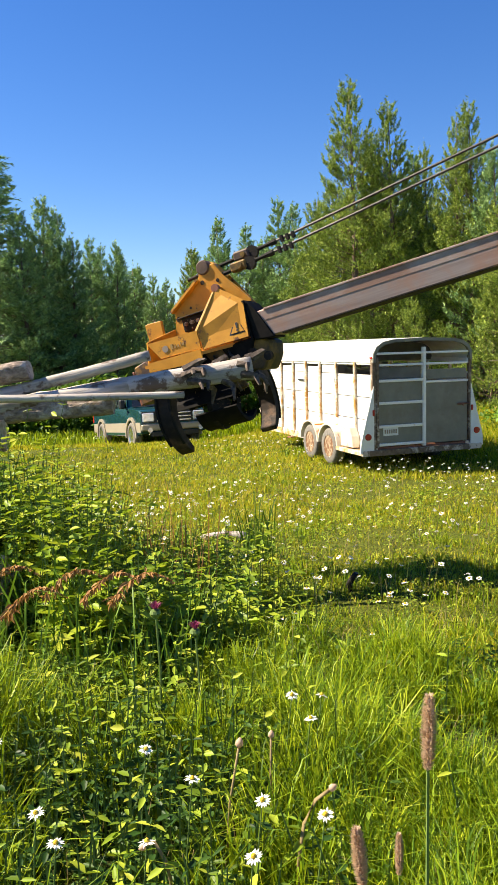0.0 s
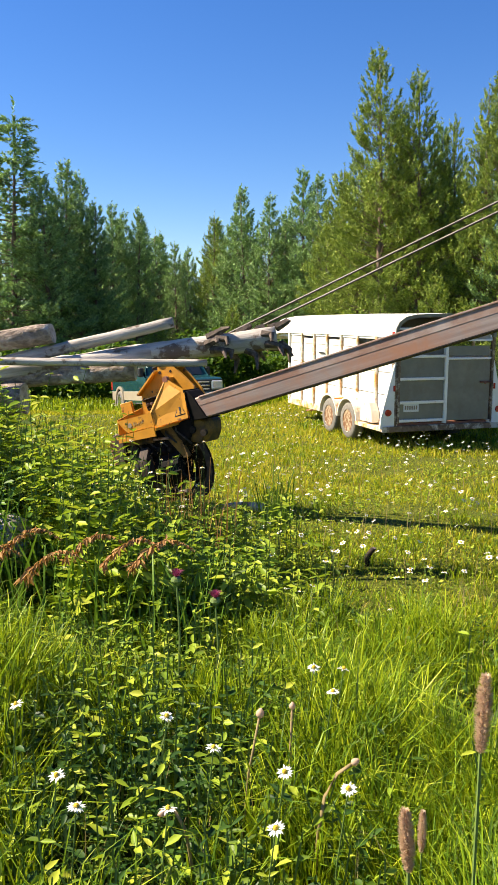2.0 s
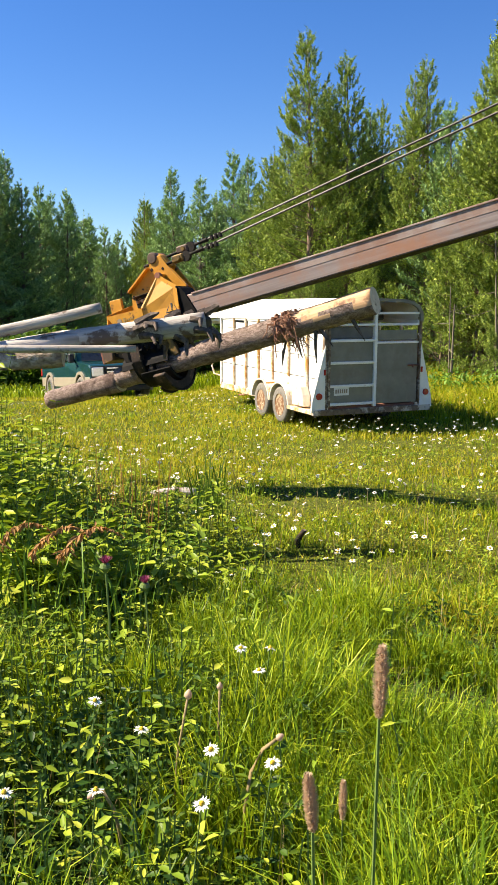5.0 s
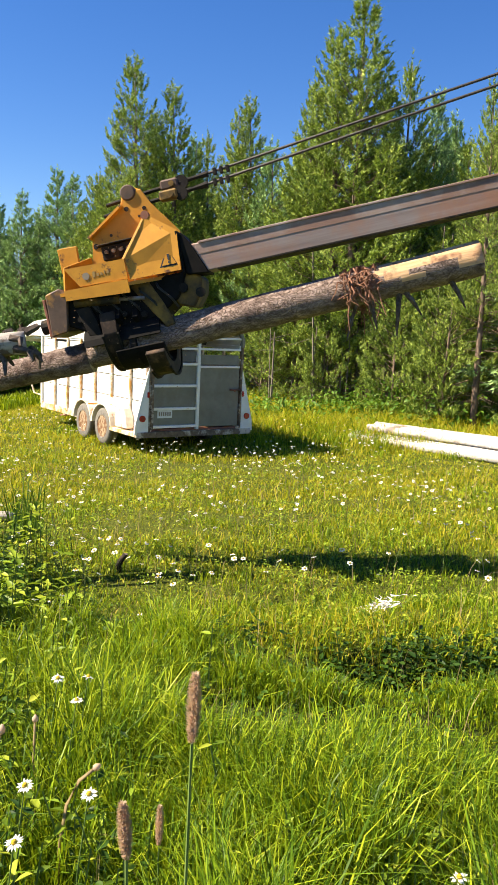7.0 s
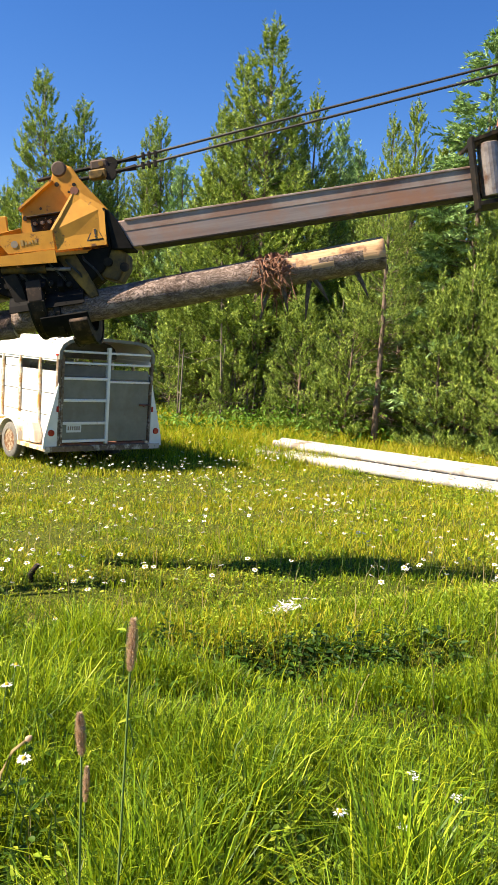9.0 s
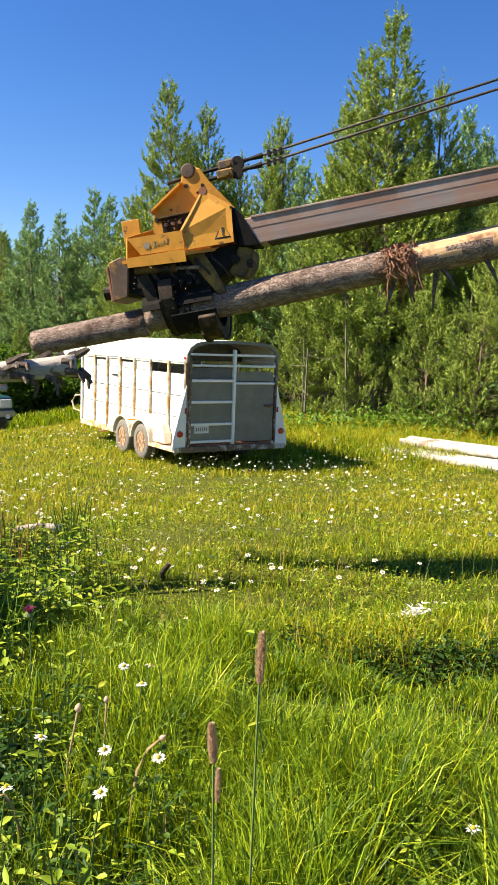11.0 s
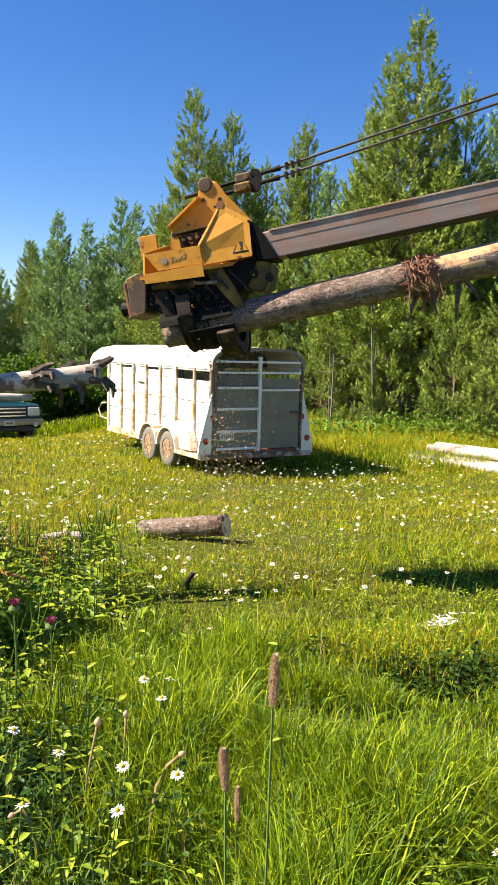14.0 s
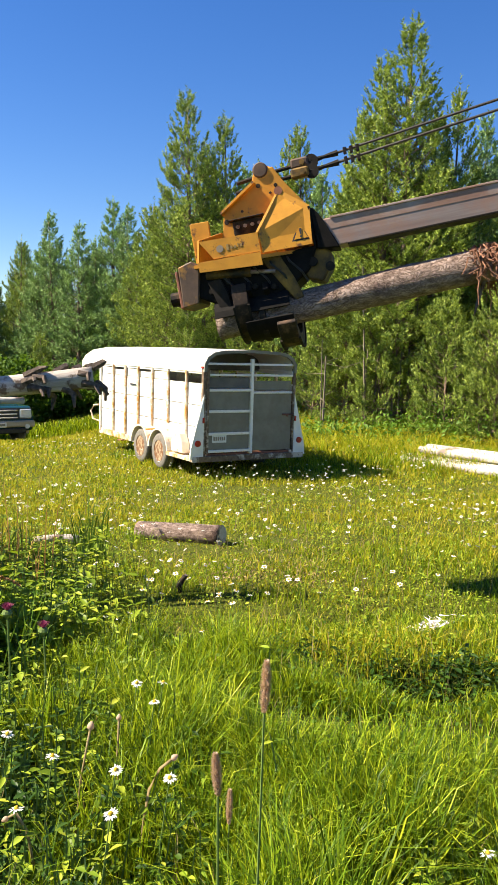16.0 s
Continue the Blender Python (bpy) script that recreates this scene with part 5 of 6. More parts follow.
# lush grass in front, in tufts with dark gaps between them
x, y = scatter(200000, 1.1, 6.0, -34, 62, 1.15)
k = field(x, y, 3.0, 1)
c = smooth01((field(x, y, 9.0, 41) * .55 + field(x, y, 4.5, 42) * .45 - .34) / .26)
keep = (RS.uniform(0, 1, len(x)) < np.maximum(.13 + .87 * c, .6 * smooth01((x - .7) / .5))) & (RS.uniform(0, 1, len(x)) > .85 * bank_herbs(x, y))
keep &= (RS.uniform(0, 1, len(x)) > .82 * hollow(x, y) * (1 - .7 * smooth01((x - .9) / .6))) & ~((np.abs(x - 2.06) < .16) & (np.abs(y - 4.5) < .35))
x, y, k, c = x[keep], y[keep], k[keep], c[keep]
near = smooth01((foot_line(x) - y - .05) / 1.0) * (1 - .25 * smooth01((x - .6) / .8)) * (1 - .35 * smooth01((y - 2.6) / 1.4))
near[(np.abs(x - .45) < .28) & (np.abs(y - 4.35) < .40)] *= .3
keep = (near > .05) | (RS.uniform(0, 1, len(x)) < .35)
x, y, k, c, near = x[keep], y[keep], k[keep], c[keep], near[keep]
h = (.06 + .09 * near + .27 * k * near) * (.5 + .6 * c) * RS.uniform(.5, 1.35, len(x))
blades("lush_grass", x, y, h, RS.uniform(.0026, .0068, len(x)), RS.uniform(.05, .85, len(x)), M_GRASS, "lush bright green grass, tall and bent")
# short yellowish meadow
x, y = scatter(330000, 3.5, 31, -30, 58, .7)
r = np.hypot(x, y)
k = field(x, y, 1.1, 2)
c = field(x, y, 5.0, 43)
keep = (RS.uniform(0, 1, len(x)) < .35 + .4 * k + .25 * c) & (RS.uniform(0, 1, len(x)) > .9 * hollow(x, y) * (1 - .7 * smooth01((x - .9) / .6))) & ~((np.abs(x - 2.06) < .16) & (np.abs(y - 4.5) < .35)) & ~((x < 0) & (y > 25) & (RS.uniform(0, 1, len(x)) < .4))
x, y, r, k, c = x[keep], y[keep], r[keep], k[keep], c[keep]
tall = smooth01((y + .45 * x - 16.5) / 2.5) * smooth01((x - 3.6) / 1.5)
h = (.03 + .06 * k + .05 * c + .24 * tall) * RS.uniform(.5, 1.5, len(x))
w = (.0022 + .0008 * r) * RS.uniform(.7, 1.4, len(x))
green = RS.uniform(0, 1, len(x)) < np.clip(1.25 - (r - 3.5) / 6.0, .12, .9) * (.45 + .8 * field(x, y, 1.6, 45))
for q, m_, text in ((~green, M_MEADOW, "short yellow-green meadow grass"), (green, M_GRASS, "short green grass in the meadow")):
    blades("meadow_grass", x[q], y[q], h[q], w[q], RS.uniform(.1, .9, q.sum()), m_, text, simple=True)
# taller green tufts in the meadow
cx, cy = scatter(300, 4.2, 20, -24, 52, .9)
cx = np.concatenate([cx, RS.normal(.9, .5, 14), RS.uniform(4.6, 9.5, 190)])
cy = np.concatenate([cy, RS.normal(4.85, .12, 14), RS.uniform(14.5, 19.0, 190)])
n = 46
x = np.repeat(cx, n) + RS.normal(0, .12, len(cx) * n)
y = np.repeat(cy, n) + RS.normal(0, .12, len(cx) * n)
h = np.repeat(np.concatenate([RS.uniform(.08, .20, 314), RS.uniform(.2, .4, 190)]), n) * RS.uniform(.5, 1.2, len(x))
blades("grass_tufts", x, y, h, (.0022 + .0006 * np.hypot(x, y)) * RS.uniform(.7, 1.3, len(x)), RS.uniform(.1, .9, len(x)), M_GRASS, "taller green tufts of grass in the meadow")
# small round leaves of low herbs all over the meadow
n = 60000
x, y = scatter(n, 4.0, 16, -26, 52, .8)
c = (RS.uniform(0, 1, n) < field(x, y, 3.0, 44) ** 1.5 + .1) & (RS.uniform(0, 1, n) > hollow(x, y))
x, y = x[c], y[c]
n = len(x)
MEADOW_LEAVES = (np.stack([x, y, gz(x, y) + RS.uniform(.01, .09, n)], 1), np.stack([RS.normal(0, 1, n), RS.normal(0, 1, n), RS.uniform(.1, .9, n)], 1), RS.uniform(.018, .04, n) * (.7 + .05 * np.hypot(x, y)), RS.uniform(.010, .022, n) * (.7 + .05 * np.hypot(x, y)))
# the same grass on the rest of the bank and yard
x, y = scatter(24000, 1.2, 15, 58, 330, .9)
blades("rough_grass", x, y, RS.uniform(.06, .22, len(x)), (.006 + .002 * np.hypot(x, y)) * RS.uniform(.7, 1.4, len(x)), RS.uniform(.1, .8, len(x)), M_GRASS, "rough green grass on the bank", simple=True)
x, y = scatter(16000, .5, 5.5, 55, 328, 1.6)
blades("rough_grass", x, y, RS.uniform(.08, .26, len(x)), RS.uniform(.005, .011, len(x)), RS.uniform(.1, .8, len(x)), M_GRASS, "rough green grass on the bank", simple=True)
# dry stalks
x, y = scatter(1500, 1.5, 14, -30, 55, .9)
blades("dry_stalks", x, y, RS.uniform(.12, .34, len(x)), .0018 + .0004 * np.hypot(x, y), RS.uniform(.05, .5, len(x)), M_DRY, "dry straw-coloured stalks among the grass")
# rusty grass plumes standing on the bank
n = 60
x, y = RS.normal(-.72, .14, n), RS.uniform(5.4, 6.0, n)
blades("grass_plumes", x, y, RS.uniform(.75, 1.12, n), RS.uniform(.004, .010, n), RS.uniform(.02, .22, n), M_FERN, "thin rust-red grass plumes standing on the bank")
# sedge clump
n = 62
x, y = RS.normal(-.05, .10, n), RS.normal(7.6, .10, n)
blades("sedge_clump", x, y, RS.uniform(.28, .72, n) * np.where(RS.uniform(0, 1, n) < .10, 1.35, 1.0), RS.uniform(.009, .015, n), RS.uniform(.05, .75, n), M_CLOVER, "dark green sedge clump standing over the meadow", curl=.7)


def leaf_cloud(name, base, direction, length, width, material, label, category="plant", rs=RS):
    """Many folded leaves as one object: base point, pointing way, size."""
    n = len(base)
    G = direction / np.linalg.norm(direction, axis=1, keepdims=True)
    up = np.array([0, 0, 1.0]) + rs.normal(0, .35, (n, 3))
    S = np.cross(G, up)
    S /= np.linalg.norm(S, axis=1, keepdims=True)
    N = np.cross(S, G)
    L, W = length[:, None], width[:, None]
    q1 = base + G * L * .32
    q2 = base + G * L * .66 - N * L * .04
    tip = base + G * L - N * L * .16
    V = np.stack([base, q1 + S * W * .5 + N * W * .16, q2 + S * W * .42 + N * W * .1, tip, q2 - S * W * .42 + N * W * .1, q1 - S * W * .5 + N * W * .16], 1).reshape(-1, 3)
    i = np.arange(n)[:, None] * 6
    T = np.concatenate([i + np.array([p]) for p in ((0, 2, 1), (0, 3, 2), (0, 4, 3), (0, 5, 4))])
    return tagged(new(name, tri_mesh(name, V, T, material)), label, category, kind="stuff")


leaf_cloud("meadow_herbs", *MEADOW_LEAVES, M_HERB, "small low leaves between the meadow grass")


def herbs(name, px, py, hts, pairs, size, material, label, rs=RS, lean=.15):
    """Leafy stems: opposite pairs of leaves all the way up."""
    B, D, L, S0, S1 = [], [], [], [], []
    z0 = gz(px, py)
    for x, y, z, h in zip(px, py, z0, hts):
        lx, ly = rs.normal(0, lean, 2) * h
        a = rs.uniform(0, 6.28)
        m = max(3, int(pairs * h / .7))
        for j in range(m):
            s = (j + .6) / m
            p = (x + lx * s * s, y + ly * s * s, z + h * s)
            a += 1.57 + rs.uniform(-.3, .3)
            sz = size * (1.15 - .55 * s) * rs.uniform(.5, 1.35)
            for o in (0, 3.14):
                B.append(p)
                D.append((math.cos(a + o), math.sin(a + o), rs.uniform(-.25, .65)))
                L.append(sz)
        S0.append((x, y, z - .02))
        S1.append((x + lx, y + ly, z + h))
    L = np.array(L)
    leaf_cloud(name, np.array(B), np.array(D), L, L * rs.uniform(.28, .5, len(L)), material, label, rs=rs)
    bm = bmesh.new()
    for p, q in zip(S0, S1):
        tube(bm, [p, q], [.005, .002], 3, caps=False)
    tagged(new("herb_stems", from_bm("herb_stems", bm, M_STEM)), "thin green stems of the herbs", "plant", kind="stuff")


# the weedy bank: clumps of leafy stems with dark gaps between them
cx, cy = RS.uniform(-3.4, -.25, 86), RS.uniform(4.1, 6.1, 86)
m = 19
px = np.repeat(cx, m) + RS.normal(0, .14, 86 * m)
py = np.repeat(cy, m) + RS.normal(0, .14, 86 * m)
hts = np.repeat((.40 + .66 * smooth01((-.40 - cx) / 1.4)) * RS.uniform(.78, 1.25, 86), m) * RS.uniform(.6, 1.1, 86 * m)
ok = ~((px < -1.3) & (py < 4.5))
px, py, hts = px[ok], py[ok], hts[ok]
dk = np.repeat(np.arange(86) % 5 < 1, m)[ok]
herbs("bank_herbs", px[~dk], py[~dk], hts[~dk], 9, .11, M_HERB, "leafy green herbs crowding the bank")
herbs("bank_herbs", px[dk], py[dk], hts[dk] * .9, 11, .09, M_HERB2, "darker leafy herbs crowding the bank")
n = 200
px, py = RS.normal(-.55, .35, n), RS.uniform(4.9, 7.0, n)
herbs("bank_herbs", px, py, RS.uniform(.30, .60, n), 9, .085, M_HERB, "leafy green herbs crowding the bank")
n = 170
px, py = RS.uniform(-2.6, -.7, n), RS.uniform(2.9, 4.1, n)
herbs("bank_herbs", px, py, RS.uniform(.14, .34, n), 10, .05, M_HERB2, "leafy green herbs crowding the bank")
# tall grass blades standing between the herbs
n = 900
x, y = RS.uniform(-3.0, -.5, n), RS.uniform(3.4, 6.6, n)
blades("bank_grass", x, y, RS.uniform(.25, .75, n) * np.clip(.75 - x * .3, .6, 1.3), RS.uniform(.006, .013, n), RS.uniform(.1, .9, n), M_HERB2, "long grass blades among the herbs of the bank", curl=.8)
# low leaves in front, on the weedy side
n = 330
px, py = RS.normal(-.75, .42, n), RS.uniform(1.25, 3.8, n)
herbs("low_herbs", px, py, RS.uniform(.16, .42, n), 11, .062, M_HERB, "small-leaved green herbs among the grass")
# leaf colour darkened here for the deep shade low in the grass
n = 420
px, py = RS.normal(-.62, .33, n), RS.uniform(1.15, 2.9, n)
herbs("shade_herbs", px, py, RS.uniform(.14, .34, n), 9, .055, M_SHADELEAF, "broad green leaves low among the grass, coloured dark for the shade there")
n = 160
px, py = RS.normal(.75, .35, n), RS.uniform(1.1, 1.75, n)
herbs("low_herbs", px, py, RS.uniform(.15, .34, n), 11, .04, M_HERB, "small-leaved green herbs among the grass")
n = 2600
x, y = scatter(n, 1.15, 4.2, -32, 55, 1.2)
b = np.stack([x, y, gz(x, y) + RS.uniform(.04, .22, n)], 1)
leaf_cloud("clover_leaves", b, np.stack([RS.normal(0, 1, n), RS.normal(0, 1, n), RS.uniform(0, .5, n)], 1), RS.uniform(.015, .03, n), RS.uniform(.012, .024, n), M_CLOVER, "round dark clover leaves under the grass")
# herbs down in the hollow at the bank's foot, darkened to paint its shade
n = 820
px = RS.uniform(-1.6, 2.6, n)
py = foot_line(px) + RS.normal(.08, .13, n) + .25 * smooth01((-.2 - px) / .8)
herbs("hollow_herbs", px, py, RS.uniform(.06, .19, n) * (.8 + .2 * np.sin(4.1 * px)) * (1 + 1.2 * smooth01((-.2 - px) / .8)), 12, .07, M_SHADELEAF, "green herbs in the hollow below the bank, coloured dark in place of shade")
# shrubs at the foot of the wood
n = 15000
az = np.radians(RS.uniform(-18, 48, n))
d = np.where(az < .1, 38, np.where(az < .3, 28, 22.3)) + RS.normal(0, 1.0, n)
x, y = d * np.sin(az), d * np.cos(az)
b = np.stack([x, y, gz(x, y) + np.abs(RS.normal(0, .38, n)) * (.4 + field(x, y, 1.0, 9))], 1)
leaf_cloud("edge_shrubs", b, RS.normal(0, 1, (n, 3)) + np.array([0, 0, .4]), RS.uniform(.09, .17, n), RS.uniform(.05, .10, n), M_HERB2, "low leafy shrubs along the foot of the wood")
n = 16000
az = np.radians(RS.uniform(-19, 5.5, n))
d = 33.0 + 2.0 * np.sin(az * 9) + RS.normal(0, .8, n)
x, y = d * np.sin(az), d * np.cos(az)
b = np.stack([x, y, gz(x, y) + RS.uniform(0, 1, n) ** .8 * (1.0 + 1.6 * field(x, y, .8, 19))], 1)
leaf_cloud("dark_shrubs", b, RS.normal(0, 1, (n, 3)) + np.array([0, 0, .3]), RS.uniform(.14, .28, n), RS.uniform(.08, .16, n), M_CLOVER, "dark leafy shrubs in front of the wood")
# shaded grass beside the trailer and by the truck
n = 4500
x, y = RS.uniform(-9, 1.2, n), RS.uniform(25.5, 29, n)
blades("rough_grass", x, y, RS.uniform(.15, .4, n), RS.uniform(.02, .045, n), RS.uniform(.1, .6, n), M_GRASS, "rough tall grass behind the track")
# track behind the truck
xs = np.linspace(-14, -1.2, 30)
V, T = [], []
for i, xx in enumerate(xs):
    for j, yy in enumerate((24.2, 24.9, 25.6, 26.4)):
        V.append((xx, yy + .05 * xx, gh(xx, yy + .05 * xx) + .03))
    if i:
        for j in range(3):
            a = (i - 1) * 4 + j
            T += [(a, a + 4, a + 5), (a, a + 5, a + 1)]
tagged(new("track", tri_mesh("track", V, T, M_GRAVEL)), "grey gravel track at the edge of the yard", "track", kind="structure")


# ---- flowers ----
def daisy_mesh(petals, r, rs):
    V, T = [], []
    for k in range(petals):
        a = 2 * math.pi * k / petals + rs.uniform(-.1, .1)
        w = 2.2 * r / petals
        d, s = np.array((math.cos(a), math.sin(a), 0)), np.array((-math.sin(a), math.cos(a), 0))
        droop = rs.uniform(-.35, .12)
        i = len(V)
        V += [d * r * .25, d * r * .65 + s * w + np.array((0, 0, droop * r * .3)), d * r + np.array((0, 0, droop * r)), d * r * .65 - s * w + np.array((0, 0, droop * r * .3))]
        T += [(i, i + 1, i + 2), (i, i + 2, i + 3)]
    return np.array(V), np.array(T)


def daisy(x, y, ztop, lean, r, label="white oxeye daisy on a thin green stem"):
    z = gh(x, y)
    rs = np.random.RandomState(int(abs(x * 997 + y * 131)) % 9999)
    t = thing("daisy", label, "flower", pose(x, y, z), "daisies")
    top = Vector((lean[0], lean[1], ztop - z))
    part("stem", tube_bm([(0, 0, -.02), (top.x * .3, top.y * .3, top.z * .55), top], [.0022, .0018, .0016], 5), M_STEM, t)
    V, T = daisy_mesh(16, r, rs)
    f = new("petals", tri_mesh("petals", V, T, M_PETAL))
    f.parent = t
    f.matrix_basis = pose(*top, rs.uniform(-14, 22), rs.uniform(-20, 20), 0)
    c = part("flower_core", lathe(bmesh.new(), [(-.003, r * .2), (.002, r * .3), (.006, r * .2), (.008, r * .05)], 10, "z"), M_CORE, f)
    return t


for x, y, z in ((-.07, 2.42, 1.2), (-.12, 2.27, 1.2), (-.16, 2.43, 1.2), (-.58, 2.13, 1.2), (-.45, 1.97, 1.2), (-.28, 1.86, 1.2), (-.14, 1.79, 1.2), (-.81, 1.85, 1.2), (-.74, 1.73, 1.2), (-.31, 1.65, 1.2), (-.54, 1.72, 1.2), (.59, 1.38, 1.15), (.52, 4.23, .92), (.62, 4.3, .85), (-1.0, 2.2, 1.2)):
    daisy(x - .03, y + .02, z, (.03, -.02), .021)
for k in range(46):
    a = rng.uniform(0, 1)
    x, y = (rng.uniform(-.1, .9), rng.uniform(4.4, 5.6)) if k < 14 else (rng.gauss(3.5, .5), rng.gauss(5.7, .25)) if k < 28 else (rng.gauss(-1.1, .5), rng.gauss(6.9, .5))
    daisy(x, y, gh(x, y) + rng.uniform(.28, .5) + (.35 if k >= 28 else 0), (rng.gauss(0, .04), rng.gauss(0, .04)), .021)


def far_daisies():
    rs = np.random.RandomState(12)
    n = 2300
    x, y = scatter(n, 5.5, 19, -22, 46, 1.0, rs)
    c = rs.uniform(0, 1, n) < .25 + .75 * field(x, y, .8, 33) ** 2
    x, y = x[c], y[c]
    x = np.concatenate([x, rs.normal(-1.4, .9, 220), rs.uniform(2.2, 6.5, 60)])
    y = np.concatenate([y, rs.normal(9.3, 1.2, 220), rs.uniform(12.6, 13.6, 60)])
    V, T, i = [], [], 0
    VC, TC, ic = [], [], 0
    for a, b in zip(x, y):
        r = rs.uniform(.020, .028)
        v, t = daisy_mesh(6, r, rs)
        q = np.array(Euler((rs.uniform(-.6, .6), rs.uniform(-.6, .6), 0)).to_matrix())
        h = gh(a, b) + rs.uniform(.16, .34)
        V.append(v @ q.T + np.array((a, b, h)))
        T.append(t + i)
        i += len(v)
        c4 = np.array([(r * .32, 0, .004), (0, r * .32, .004), (-r * .32, 0, .004), (0, -r * .32, .004)])
        VC.append(c4 @ q.T + np.array((a, b, h)))
        TC.append(np.array([(0, 1, 2), (0, 2, 3)]) + ic)
        ic += 4
    tagged(new("meadow_daisies", tri_mesh("meadow_daisies", np.concatenate(V), np.concatenate(T), M_PETAL)), "white daisies dotted all over the meadow", "flower", kind="stuff")
    tagged(new("daisy_cores", tri_mesh("daisy_cores", np.concatenate(VC), np.concatenate(TC), M_CORE)), "yellow middles of the meadow daisies", "flower", kind="stuff")


far_daisies()


def timothy(x, y, ztop, ln, r, lean=(0, 0)):
    rs = np.random.RandomState(int(abs(x * 331 + y * 77 + ln * 1000)) % 9999)
    z = gh(x, y)
    t = thing("timothy_grass", "brown fuzzy timothy seed head on a bent stalk", "grass", pose(x, y, z), "seed heads")
    top = Vector((lean[0], lean[1], ztop - z))
    foot = top - Vector((lean[0] * .2, lean[1] * .2, ln))
    part("stalk", tube_bm([(0, 0, -.02), foot * .5, foot], [.003, .0025, .002], 5), M_STEM, t)
    n = 1500
    s = rs.uniform(0, 1, n)
    a = rs.uniform(0, 6.28, n)
    env = r * np.clip(np.sin(np.pi * (s * .9 + .06)) ** .35, .2, 1)
    ctr = np.array(foot) + s[:, None] * np.array(top - foot)
    out = np.stack([np.cos(a), np.sin(a), rs.uniform(.1, .7, n)], 1)
    b = ctr + out * np.array([1, 1, 0]) * (env * .3)[:, None]
    e = ctr + out * env[:, None]
    sd = np.cross(out, np.array([0, 0, 1.0])) * r * .07
    V = np.stack([b - sd, b + sd, e], 1).reshape(-1, 3)
    o = new("seed_head", tri_mesh("seed_head", V, np.arange(n * 3).reshape(-1, 3), M_SEED))
    o.parent = t
    return t


timothy(-.14, .90, 1.883, .085, .0105, (.008, 0))
timothy(-.19, .86, 1.76, .068, .0095, (-.03, 0))
timothy(.24, 2.08, .93, .16, .015)
timothy(.02, 1.75, 1.17, .10, .012)


def arch_stem(pts, r, label, bud=0.0):
    x, y = pts[0][0], pts[0][1]
    t = thing("seed_stalk", label, "plant", pose(x, y, 0))
    loc = [Vector(p) - Vector((x, y, 0)) for p in pts]
    part("stalk", tube_bm(loc, r, 6), M_DRY, t, smooth=True)
    if bud:
        part("bud", tube_bm([loc[-1] + (loc[-1] - loc[-2]).normalized() * bud * s for s in (0, .25, .6, 1)], [bud * .15, bud * .42, bud * .40, bud * .12], 9), M_SEED, t, smooth=True)
    return t


arch_stem([(-.20, 1.96, .75), (-.19, 1.95, .98), (-.175, 1.95, 1.08), (-.145, 1.95, 1.14), (-.11, 1.95, 1.165)], .0045, "arched yellow-green seed stalk with a nodding bud", .022)
arch_stem([(-.50, 1.9, .72), (-.50, 1.92, .90), (-.52, 1.94, 1.0), (-.55, 1.95, 1.05), (-.57, 1.95, 1.04)], .0045, "arched rust-coloured dry stalk", .02)
arch_stem([(-.22, 2.25, .75), (-.24, 2.27, 1.0), (-.235, 2.28, 1.14)], .004, "upright rusty seed stalk", .022)
arch_stem([(-.38, 2.2, .75), (-.36, 2.22, .98), (-.33, 2.25, 1.13)], .004, "upright stalk with a fluffy seed head", .028)


def thistle(x, y, ztop):
    z = gh(x, y)
    t = thing("thistle", "thistle with a dark pink bloom on a leafy stem", "flower", pose(x, y, z))
    part("stem", tube_bm([(0, 0, -.02), (.01, 0, (ztop - z) * .6), (0, 0, ztop - z)], [.006, .005, .004], 6), M_STEM, t)
    part("calyx", lathe(bmesh.new(), [(-.03, .008), (-.012, .022), (.0, .017)], 10, "z", (0, 0, ztop - z)), M_STEM, t)
    rs = np.random.RandomState(3)
    n = 160
    a, s = rs.uniform(0, 6.28, n), rs.uniform(.2, 1, n)
    d = np.stack([np.cos(a) * s * .03, np.sin(a) * s * .03, .034 - .014 * s], 1)
    b = np.array((0, 0, ztop - z)) + d * .15
    sd = np.stack([-np.sin(a), np.cos(a), 0 * a], 1) * .0022
    V = np.stack([b - sd, b + sd, b + d], 1).reshape(-1, 3)
    o = new("bloom", tri_mesh("bloom", V, np.arange(3 * n).reshape(-1, 3), M_PINK))
    o.parent = t


def yarrow(x, y, ztop):
    z = gh(x, y)
    t = thing("yarrow", "white yarrow with a flat flower cluster", "flower", pose(x, y, z), "yarrow stems")
    part("stem", tube_bm([(0, 0, -.02), (.01, .01, (ztop - z) * .6), (0, 0, ztop - z)], [.0025, .002, .002], 5), M_STEM, t)
    rs = np.random.RandomState(int(abs(x * 877 + y * 91)) % 999)
    V, T = [], []
    for k in range(26):
        a, r = rs.uniform(0, 6.28), .020 * math.sqrt(rs.uniform(0, 1))
        c = np.array((math.cos(a) * r, math.sin(a) * r, ztop - z + rs.uniform(-.006, .006)))
        i = len(V)
        for q in range(5):
            V.append(c + np.array((math.cos(q * 1.257), math.sin(q * 1.257), rs.uniform(-.3, .3))) * .0035)
        T += [(i, i + 1, i + 2), (i, i + 2, i + 3), (i, i + 3, i + 4)]
    o = new("flower_cluster", tri_mesh("flower_cluster", np.array(V), np.array(T), M_PETAL))
    o.parent = t
    return t


for x, y, z in ((.91, 1.50, 1.13), (1.0, 1.42, 1.09), (.78, 1.36, 1.08)):
    yarrow(x, y, z)
